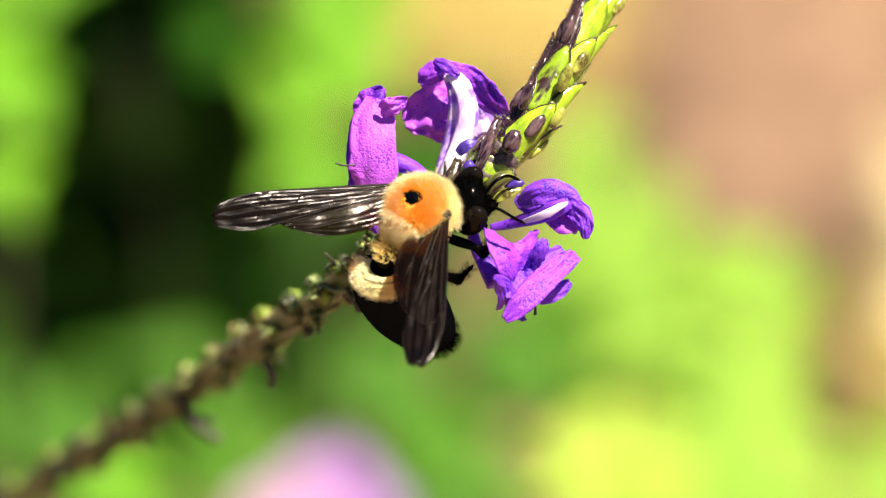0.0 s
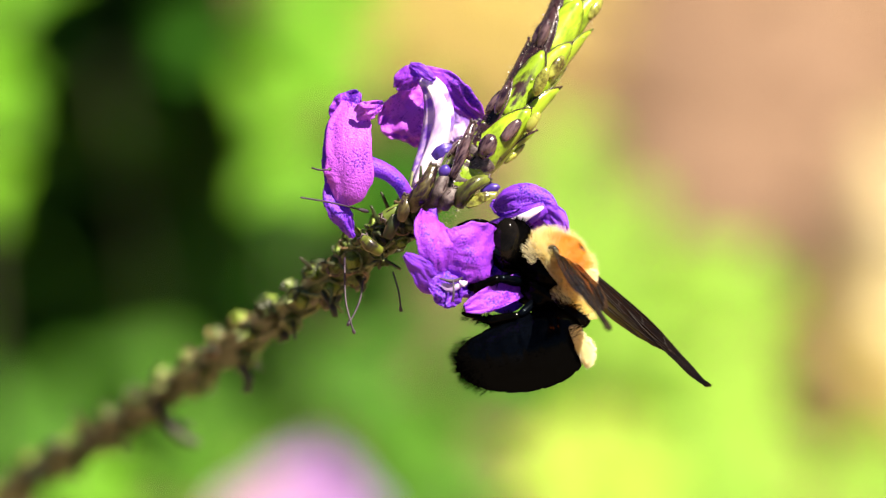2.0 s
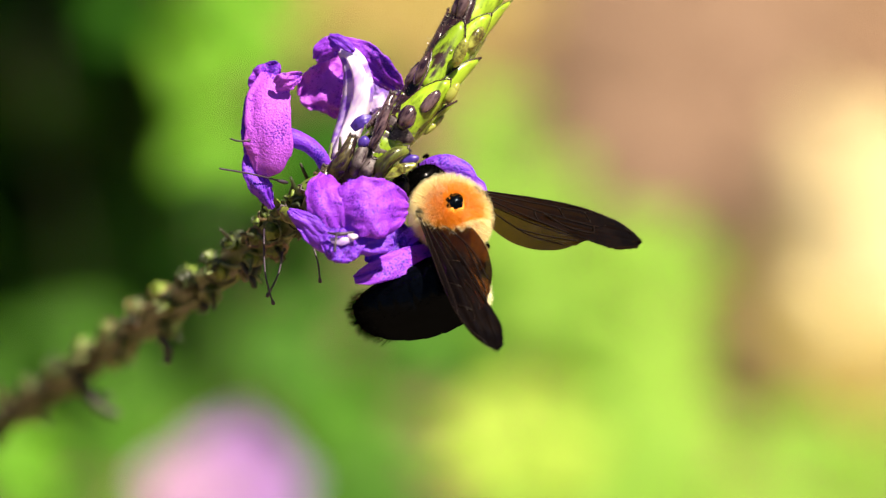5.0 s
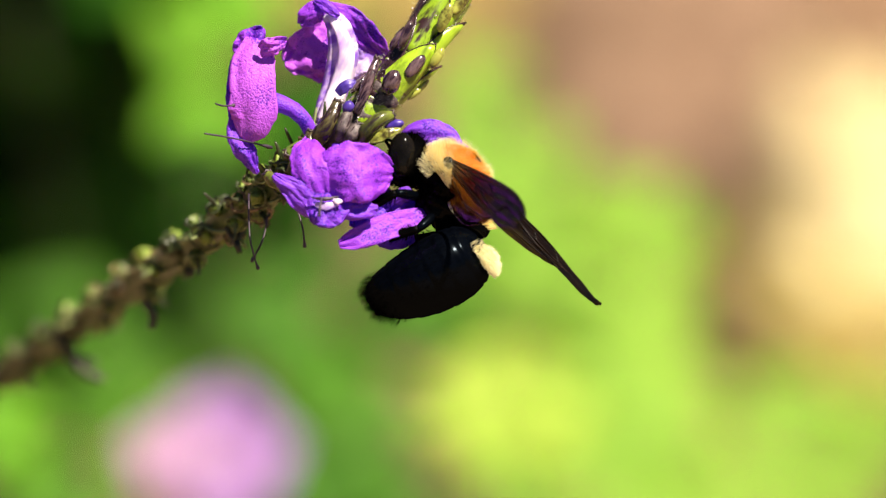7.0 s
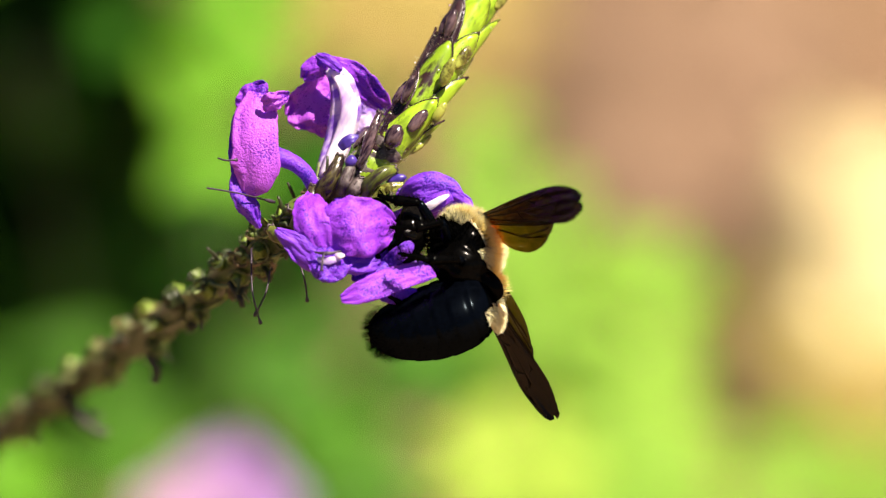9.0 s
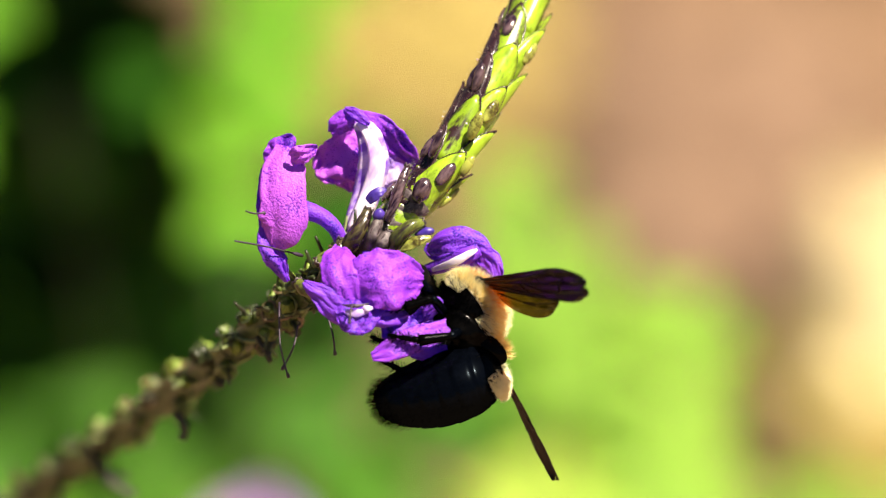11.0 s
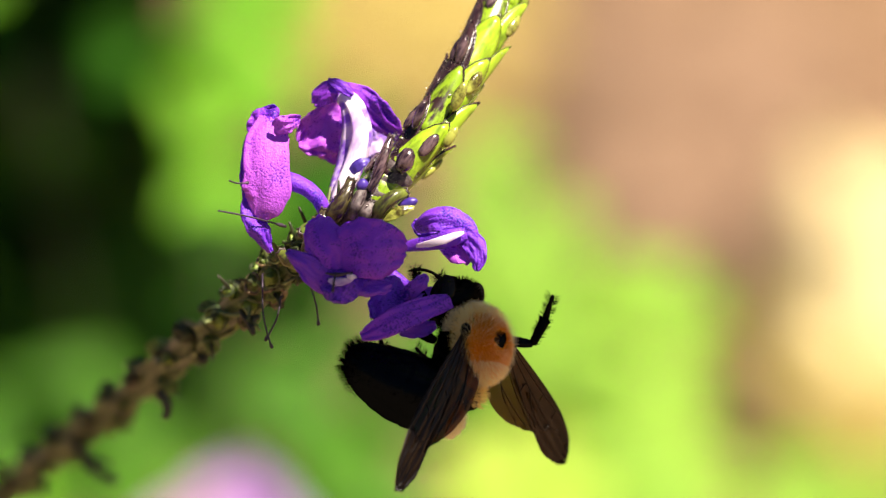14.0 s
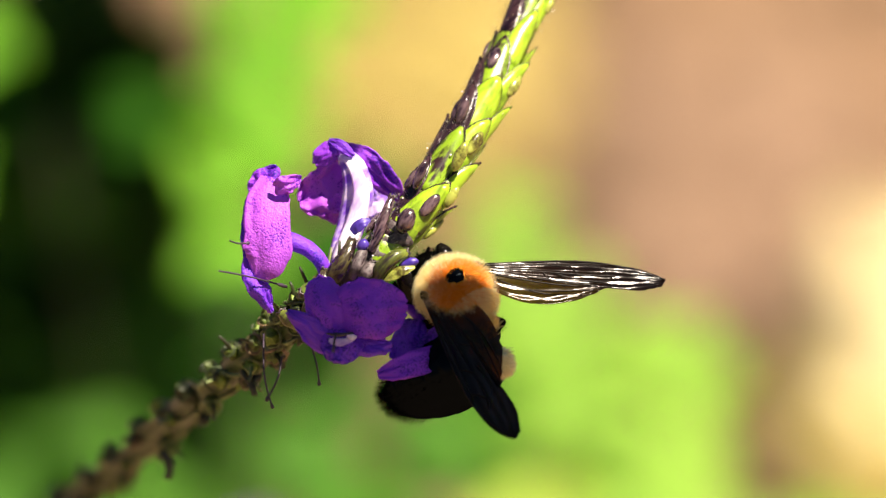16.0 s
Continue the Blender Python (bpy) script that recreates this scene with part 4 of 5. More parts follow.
        tube(bm, smooth_line([(1.8 * k, s * 0.8 * k, 0.4 * k), (2.9 * k, s * 1.7 * k, 1.5 * k), (4.3 * k, s * 2.5 * k, 1.2 * k), (5.7 * k, s * 2.6 * k, 0.1 * k)], 12), [0.17 * k] * 11 + [0.1 * k], 7)
        part("antenna", bm, DULL, head)
        bm = bmesh.new()
        tube(bm, smooth_line([(1.3 * k, s * 1.1 * k, -2.0 * k), (2.0 * k, s * 1.0 * k, -2.9 * k), (2.1 * k, s * 0.2 * k, -3.5 * k)], 7), [0.55 * k, 0.5 * k, 0.45 * k, 0.4 * k, 0.34 * k, 0.26 * k, 0.12 * k], 8)
        part("mandible", bm, CHITIN, head)
    bm = bmesh.new()
    blob(bm, Matrix.Translation((1.55 * k, 0, -0.9 * k)), 0.65 * k, 0.7 * k, 0.8 * k, 12, 8)
    part("face_plate", bm, FACE, head, "pale cream face patch")
    bm = bmesh.new()
    hairs(bm, ball_hairs(rng, 1100, one, (2.1 * k, 3.1 * k, 2.9 * k), lambda u: abs(u.y) < 0.6, 0.55 * k, Vector((0, 0, 0.1))), 0.025 * k, rng)
    part("fur", bm, FURBLACK, head)

    # abdomen, from the waist backwards
    n, rings, seg = 26, 52, 1.95
    bm = bmesh.new()
    rows = []
    for i in range(rings + 1):
        x = 13.4 * i / rings
        u = x / 13.4
        prof = math.sin(math.pi * min(1, 0.03 + 0.97 * u ** 0.78)) ** 0.36 * (1 - 0.22 * max(0, 1 - u / 0.16) ** 2)
        step = (x % seg) / seg
        prof *= 1 + 0.022 * (step - 0.5) * (u > 0.1) - 0.02 * (step < 0.08) * (u > 0.1)
        if u > 0.97:
            prof = max(prof, 0.12)
        sag = 1.4 * u * (1 - u) - 0.8 * u * u
        rows.append([bm.verts.new((-x * k, math.cos(a) * 5.5 * k * prof, (math.sin(a) * (3.9 if math.sin(a) > 0 else 3.8) * prof + sag) * k)) for a in (2 * math.pi * j / n for j in range(n))])
    for a, b in zip(rows, rows[1:]):
        for j in range(n):
            bm.faces.new((a[j], b[j], b[(j + 1) % n], a[(j + 1) % n]))
    bm.faces.new(rows[0])
    bm.faces.new(rows[-1][::-1])
    shell = [[v.co.copy() for v in row] for row in rows]
    spots = []
    abdomen = part("abdomen", bm, CHITIN, BEE, "glossy blue-black abdomen with a pale furry first band")
    bm = bmesh.new()
    def skin(i, j):
        a, b = shell[i][int(j)], shell[i][int(j) + 1]
        return a.lerp(b, j - int(j))

    collar = [[bm.verts.new(shell[i][j] + Vector((0, shell[i][j].y, shell[i][j].z)).normalized() * 0.07 * k) for j in range(4, 10)] for i in range(0, 3)]
    for a, b in zip(collar, collar[1:]):
        for j in range(5):
            bm.faces.new((a[j], b[j], b[j + 1], a[j + 1]))
    part("band", bm, CREAM, abdomen, "pale yellow furry first band")
    bm = bmesh.new()
    band = []
    for _ in range(7000):
        i, j = rng.randrange(0, 4), rng.gauss(6.5, 2.5)
        if not 0 < j < 13:
            continue
        a = 2 * math.pi * j / n
        nn = Vector((0.6, math.cos(a), math.sin(a))).normalized()
        band.append((skin(i, j) + Vector((rng.uniform(-0.15, 0.15), 0, 0)) * k, (nn + Vector((rng.uniform(-0.6, 0.3), rng.uniform(-0.25, 0.25), 0))).normalized(), k * rng.uniform(0.5, 1.3), nn))
    hairs(bm, band, 0.035 * k, rng)
    part("fur", bm, FURPALE, abdomen, "pale yellow fur band")
    bm = bmesh.new()
    for i, j in [(rng.randrange(12, rings), rng.randrange(n)) for _ in range(6800)]:
        a = 2 * math.pi * j / n
        if i < rings * 0.8 and (abs(math.cos(a)) < 0.85 or rng.random() < 0.5):
            continue
        nn = Vector((0, math.cos(a), math.sin(a)))
        spots.append((shell[i][j] + Vector((rng.uniform(-0.1, 0.1), rng.uniform(-0.3, 0.3), rng.uniform(-0.3, 0.3))) * k, (nn * 0.45 + Vector((-1, 0, -0.1))).normalized(), k * (0.3 + 0.8 * (i > rings * 0.84)) * rng.uniform(0.6, 1.2), nn))
    hairs(bm, spots, 0.02 * k, rng)
    part("fur", bm, FURBLACK, abdomen, "short black bristles")

    # legs
    legs = {}
    for s in (1, -1):
        for name, pts in (("foreleg", [(3, 1.8, -3), (5.2, 3.6, -4.0), (7.0, 2.6, -5.6), (8.6, 2.0, -6.4)]),
                          ("middle_leg", [(0.5, 2.3, -3.4), (1.6, 5.0, -4.6), (2.4, 4.6, -7.4), (4.2, 3.4, -9.2)]),
                          ("hind_leg", [(-2.0, 1.8, -3.2), (-2.6, 4.0, -5.2), (-1.2, 3.9, -8.2), (1.4, 3.0, -10.2)])):
            bm = bmesh.new()
            q = [Vector((x * k, s * y * k, z * k)) for x, y, z in pts]
            tube(bm, smooth_line([q[0], (q[0] + q[1]) / 2, q[1]], 5), [0.4 * k, 0.55 * k, 0.55 * k, 0.48 * k, 0.36 * k], 8)
            leg = part(name, bm, CHITIN, BEE)
            legs[name, s] = leg
            for sub, a, b, r0, r1 in (("shin", q[1], q[2], 0.42 * k, 0.62 * k), ("foot", q[2], q[3], 0.36 * k, 0.16 * k)):
                bm = bmesh.new()
                tube(bm, [a.lerp(b, j / 6) for j in range(7)], [r0 + (r1 - r0) * j / 6 + (0.07 * k if j % 2 and sub == "foot" else 0) for j in range(7)], 8)
                sp = []
                for _ in range(150):
                    d = Vector((rng.gauss(0, 1), rng.gauss(0, 1), rng.gauss(0, 1))).cross(b - a).normalized()
                    sp.append((a.lerp(b, rng.random()) + d * 0.3 * k, (d + (b - a).normalized() * 0.6).normalized(), 0.8 * k, d.cross(b - a).normalized()))
                hairs(bm, sp, 0.025 * k, rng)
                part(sub, bm, DULL, leg)
    return head, abdomen, legs["middle_leg", -1]


def wing(side):
    """A forewing with its hindwing; its span runs along x, its trailing edge lies at -y."""
    rng = random.Random(41)
    k = MM

    def fore(u, v):
        lead = 0.35 + 0.9 * math.sin(math.pi * u * 0.9) * 0.55
        trail = -(0.5 + 3.9 * u ** 0.9 * (1 - 0.15 * u))
        if u > 0.72:
            f = math.sqrt(max(0, 1 - ((u - 0.72) / 0.285) ** 2))
            mid = (lead + trail) / 2 + 0.5 * (u - 0.72)
            lead, trail = mid + (lead - mid) * f, mid + (trail - mid) * f
        y = lead + (trail - lead) * v
        ragged = 0.9 * noise.noise(Vector((v * 11, 2, 1))) * max(0, u - 0.86) * 7
        y += 0.35 * noise.noise(Vector((u * 26, 5, 1))) * max(0, v - 0.7) * 3 * (u > 0.6)
        return Vector(((19.8 * u + ragged) * k, y * k, (0.25 * math.sin(u * 5 + v * 4) + 0.10 * math.sin(v * 24 + u * 6) + 0.07 * math.sin(u * 21 + v * 9) * math.sin(v * 7 + u * 11)) * k * min(1, u * 2)))

    def hind(u, v):
        edge = fore((0.4 + 13.2 * u) / 19.8, 0.97)
        drop = 3.3 * math.sin(math.pi * min(1, 0.1 + 0.9 * u ** 0.8)) ** 0.7 * (1 if u < 0.75 else 1 - 0.6 * (u - 0.75))
        sag = (0.09 * math.sin(v * 18 + u * 5) + 0.08 * math.sin(u * 24 + v * 4) * math.sin(v * 9) - 0.2) * v
        return edge + Vector((-0.8 * v * u, -drop * v, sag - 0.05)) * k

    bm = bmesh.new()
    sheet(bm, fore, 44, 30, 0.03 * k)
    fw = part("forewing", bm, WING, BEE, "smoky brown see-through wing")
    bm = bmesh.new()
    sheet(bm, hind, 26, 22, 0.03 * k)
    part("hindwing", bm, HINDWING, fw, "smaller smoky brown wing")
    for fn, line in ((fore, ((0, 0.02), (0.5, 0.01), (0.8, 0.02), (0.97, 0.2))), (fore, ((0, 0.15), (0.35, 0.22), (0.62, 0.12), (0.72, 0.03))), (fore, ((0.02, 0.4), (0.4, 0.5), (0.72, 0.45), (0.8, 0.3))),
                     (fore, ((0.4, 0.5), (0.55, 0.75), (0.7, 0.7), (0.72, 0.45))), (fore, ((0.02, 0.6), (0.25, 0.85), (0.5, 0.93), (0.7, 0.97))), (fore, ((0.5, 0.2), (0.53, 0.35), (0.55, 0.48))), (fore, ((0.66, 0.12), (0.7, 0.28), (0.72, 0.45))),
                     (fore, ((0.35, 0.48), (0.36, 0.7), (0.38, 0.9))), (hind, ((0.02, 0.1), (0.5, 0.08), (0.95, 0.2))), (hind, ((0.1, 0.3), (0.45, 0.5), (0.8, 0.75))), (hind, ((0.35, 0.45), (0.6, 0.4), (0.9, 0.45)))):
        bm = bmesh.new()
        tube(bm, smooth_line([fn(*q) for q in line], 12), 0.085 * k, 6)
        part("vein", bm, VEIN, fw)
    return fw


HEAD, ABDOMEN, LIFTED_LEG = bee_body()
WING_L, WING_R = wing(1), wing(-1)


def swing(fx, fy, fz, ux, uy, uz, x=0, y=0, z=0):
    """A pose whose x runs along f and whose z leans to u, at x, y, z millimetres."""
    f = Vector((fx, fy, fz)).normalized()
    u = Vector((ux, uy, uz))
    u = (u - f * u.dot(f)).normalized()
    m = Matrix((f, u.cross(f), u)).transposed().to_4x4()
    m.translation = Vector((x, y, z)) * MM
    return m


def belly(fx, fy, fz, ux, uy, uz, out=0.0):
    """The abdomen's pose on the waist: its base lies along f, its back leans to u; out: millimetres by which the waist is stretched."""
    return swing(fx, fy, fz, ux, uy, uz, -6.4 - out, 0, -1.4)


def bee_at(x, y, w, fx, fy, fz, ux, uy, uz):
    """The bee at a plan point, its head along f and its back to u."""
    m = swing(fx, fy, fz, ux, uy, uz)
    m.translation = P(x, y, w)
    return VIEW @ m


# ---- unseen leaves, added to shade the lower blossoms near the end ----


def shade_leaf():
    root = tagged(new("unseen_shade_stalk"), "unseen green stalk, its leaves added to shade the flowers", "plant")
    inv = VIEW.to_3x3().inverted() @ SUN
    mid = P(620, 779, 0) + inv * 0.13
    a = VIEW @ (mid + Vector((-0.05, 0, 0)))
    root.location = base = Vector((a.x - 0.2, a.y, 0))
    bm = bmesh.new()

    def broad(u, v):
        s = 2 * v - 1
        q = mid + Vector(((u - 0.52) * 0.1, s * 0.017 * math.sin(math.pi * (0.1 + 0.85 * u)) ** 0.35, 0)) + inv * 0.006 * math.sin(3 * u)
        return VIEW @ q - base

    sheet(bm, broad, 18, 8, 0.0004)
    part("leaf", bm, LEAF, root)
    foot = P(611, 70, 0) + inv * 0.12
    run = P(1180, -1500, 0) - P(611, 70, 0)
    side = Vector((run.y, -run.x, 0)).normalized()
    bm = bmesh.new()

    def blade(u, v):
        s = 2 * v - 1
        wd = 0.0012 + 0.0075 * min(1, u / 0.3) * (1 - u ** 6)
        return VIEW @ (foot + run * u + side * (s * wd) + inv * 0.004 * math.sin(3 * u)) - base

    sheet(bm, blade, 24, 4, 0.0004)
    part("leaf", bm, LEAF, root)
    bm = bmesh.new()

    # added leaf, follows the old stem sunwards to keep it in shade
    def ribbon(u, v):
        p, d = along(OLDAXIS, 0.385 + 0.605 * u)
        wide = 0.0010 + 0.0044 * min(1, u / 0.25) * (1 - 0.7 * u ** 8)
        return VIEW @ (p + inv * 0.16 + d.cross(inv).normalized() * ((2 * v - 1) * wide)) - base

    sheet(bm, ribbon, 30, 4, 0.0004)
    part("leaf", bm, LEAF, root, "unseen narrow leaf, added to shade the old stem")
    top = VIEW @ (foot + run * 0.97) - base
    b = a - base
    for end in (b + Vector((0.004, 0, 0)), top, ribbon(0.97, 0.5)):
        bm = bmesh.new()
        tube(bm, smooth_line([end, end.lerp(Vector((-0.03, 0, end.z + 0.02)), 0.6), Vector((-0.03, 0, end.z * 0.7)), Vector((0, 0, -0.02))], 24), [0.001 + 0.0002 * j for j in range(24)], 8)
        part("stalk", bm, LEAF, root)
    return root


SHADE_STALK = shade_leaf()
SHADE_STALK_AT = Matrix.Translation(SHADE_STALK.location)


def motions():
    walk(BEE, [
        (0, bee_at(534, 371, 9, 0.62, 0.74, -0.26, -0.22, 0.49, 0.85)),
        (0.3, bee_at(589, 377, 9, 0.48, 0.84, -0.26, -0.13, 0.37, 0.92)),
        (0.5, bee_at(593, 417, 9, 0.57, 0.81, -0.13, -0.19, 0.28, 0.94)),
        (0.7, bee_at(754, 482, 7, 0.86, 0.40, -0.30, 0.37, -0.09, 0.93)),
        (0.9, bee_at(741, 450, 6, 0.77, 0.60, -0.22, 0.24, 0.06, 0.97)),
        (1, bee_at(749, 426, 6, 0.45, 0.76, -0.47, 0.49, 0.24, 0.84)),
        (1.1, bee_at(750, 409, 6, 0.32, 0.92, -0.23, 0.29, 0.13, 0.95)),
        (1.3, bee_at(755, 400, 6, 0.19, 0.97, -0.13, 0.24, 0.09, 0.97)),
        (1.5, bee_at(808, 487, 4, -0.21, 0.93, -0.31, 0.29, 0.37, 0.88)),
        (1.7, bee_at(811, 461, 4, -0.31, 0.95, -0.11, 0.53, 0.26, 0.81)),
        (2, bee_at(817, 459, 3.5, -0.55, 0.81, -0.21, 0.80, 0.58, 0.16)),
        (2.3, bee_at(815, 437, 3.5, -0.55, 0.81, -0.21, 0.80, 0.58, 0.16)),
        (2.5, bee_at(811, 419, 3.5, -0.61, 0.77, -0.20, 0.72, 0.64, 0.26)),
        (2.7, bee_at(823, 424, 3.5, -0.64, 0.73, -0.23, 0.54, 0.65, 0.54)),
        (3, bee_at(807, 426, 3.5, -0.61, 0.79, -0.05, 0.49, 0.43, 0.76)),
        (3.3, bee_at(791, 413, 3.5, -0.61, 0.78, -0.18, 0.34, 0.46, 0.82)),
        (3.5, bee_at(800, 441, 3.5, -0.55, 0.81, -0.19, 0.26, 0.38, 0.89)),
        (3.7, bee_at(771, 421, 3.5, -0.47, 0.82, -0.31, 0.22, 0.46, 0.86)),
        (5.8, bee_at(784, 416, 3.5, -0.45, 0.84, -0.31, 0.16, 0.41, 0.90)),
        (6, bee_at(802, 402, 3.5, -0.55, 0.81, -0.21, 0.80, 0.58, 0.16)),
        (6.3, bee_at(798, 402, 3.5, -0.58, 0.79, -0.19, 0.34, 0.44, 0.83)),
        (6.5, bee_at(804, 416, 3.5, -0.59, 0.78, -0.20, 0.78, 0.61, 0.12)),
        (7, bee_at(805, 417, 3.5, -0.59, 0.78, -0.22, 0.77, 0.62, 0.16)),
        (7.2, bee_at(801, 381, 3.5, -0.50, 0.81, -0.31, 0.87, 0.48, -0.16)),
        (7.5, bee_at(804, 397, 3.5, -0.53, 0.78, -0.33, 0.82, 0.58, 0.05)),
        (7.7, bee_at(804, 434, 3.5, -0.47, 0.79, -0.39, 0.88, 0.42, -0.21)),
        (8, bee_at(810, 415, 3.5, -0.45, 0.80, -0.39, 0.89, 0.37, -0.26)),
        (8.5, bee_at(822, 424, 3.5, -0.41, 0.81, -0.42, 0.89, 0.26, -0.37)),
        (9, bee_at(822, 438, 3.5, -0.61, 0.74, -0.29, 0.70, 0.33, -0.63)),
        (9.5, bee_at(822, 462, 3.5, -0.61, 0.74, -0.29, 0.70, 0.33, -0.63)),
        (10, bee_at(817, 465, 3.5, -0.61, 0.74, -0.29, 0.70, 0.33, -0.63)),
        (10.2, bee_at(800, 453, 3.5, -0.61, 0.74, -0.29, 0.70, 0.33, -0.63)),
        (12.3, bee_at(776, 458, 3.5, -0.59, 0.78, -0.22, 0.73, 0.63, 0.25)),
        (12.5, bee_at(778, 465, 3.5, -0.59, 0.78, -0.22, 0.73, 0.63, 0.25)),
        (13, bee_at(777, 446, 3.5, -0.59, 0.78, -0.22, 0.73, 0.63, 0.25)),
        (13.5, bee_at(779, 447, 3.5, -0.59, 0.78, -0.22, 0.73, 0.63, 0.25)),
        (13.7, bee_at(782, 446, 3.5, -0.59, 0.78, -0.22, 0.73, 0.63, 0.25)),
        (13.8, bee_at(795, 465, 3.5, -0.48, 0.87, -0.11, 0.72, 0.46, 0.52)),
        (13.9, bee_at(808, 547, 3.5, -0.08, 0.99, -0.07, 0.86, 0.10, 0.50)),
        (14, bee_at(820, 567, 3.5, 0.00, 0.98, -0.20, 0.79, 0.12, 0.61)),
        (14.1, bee_at(844, 533, 3.5, 0.01, 0.98, -0.20, 0.60, 0.15, 0.78)),
        (14.3, bee_at(864, 504, 3.5, -0.13, 0.99, -0.07, 0.31, 0.10, 0.95)),
        (14.5, bee_at(856, 418, 3.5, -0.37, 0.92, 0.10, 0.26, -0.00, 0.96)),
        (14.7, bee_at(831, 372, 3.5, -0.47, 0.88, -0.11, 0.25, 0.25, 0.94)),
        (15, bee_at(846, 355, 3.5, -0.61, 0.78, -0.10, 0.28, 0.34, 0.90)),
        (15.2, bee_at(871, 346, 3.5, -0.64, 0.77, -0.04, 0.32, 0.32, 0.89)),
        (15.5, bee_at(834, 368, 3.5, -0.55, 0.79, -0.28, 0.19, 0.44, 0.88)),
        (15.7, bee_at(789, 397, 3.5, -0.41, 0.88, -0.24, 0.19, 0.34, 0.92)),
        (16, bee_at(787, 373, 3.5, -0.57, 0.68, -0.45, 0.02, 0.53, 0.84))])
    walk(HEAD, [
        (0, swing(0.66, -0.66, -0.34, 0.42, -0.42, 0.8, 4.5, -2.1, -2.4)),
        (0.3, swing(0.74, -0.52, -0.42, 0.49, -0.34, 0.8, 4.5, -1.7, -2.4)),
        (0.5, swing(0.78, -0.45, -0.42, 0.52, -0.30, 0.8, 4.5, -1.5, -2.4)),
        (0.7, swing(0.82, 0.00, -0.57, 0.60, 0.00, 0.8, 4.5, 0.0, -2.4)),
        (7.2, swing(0.82, 0.00, -0.57, 0.60, 0.00, 0.8, 4.5, 0.0, -2.4)),
        (8, swing(0.82, 0.00, -0.57, 0.60, 0.00, 0.8, 4.3, -1.2, -3.6)),
        (9, swing(0.82, 0.00, -0.57, 0.60, 0.00, 0.8, 4.3, -1.7, -4.1)),
        (10.2, swing(0.82, 0.00, -0.57, 0.60, 0.00, 0.8, 4.3, -1.7, -4.1)),
        (12.3, swing(0.82, 0.00, -0.57, 0.60, 0.00, 0.8, 4.5, 0.0, -2.4)),
        (13.8, swing(0.82, 0.00, -0.57, 0.60, 0.00, 0.8, 4.5, 0.0, -2.4)),
        (13.9, swing(0.71, 0.00, -0.71, 0.60, 0.00, 0.8, 4.5, 0.0, -2.4)),
        (14, swing(0.64, 0.00, -0.77, 0.60, 0.00, 0.8, 4.5, 0.0, -2.4)),
        (14.1, swing(0.82, 0.00, -0.57, 0.60, 0.00, 0.8, 4.5, 0.0, -2.4)),
        (14.3, swing(0.97, 0.00, -0.26, 0.60, 0.00, 0.8, 4.5, 0.0, -2.4)),
        (14.5, swing(0.98, 0.00, -0.17, 0.60, 0.00, 0.8, 4.5, 0.0, -2.4)),
        (14.7, swing(0.82, 0.00, -0.57, 0.60, 0.00, 0.8, 4.5, 0.0, -2.4)),
        (16, swing(0.82, 0.00, -0.57, 0.60, 0.00, 0.8, 4.5, 0.0, -2.4))])
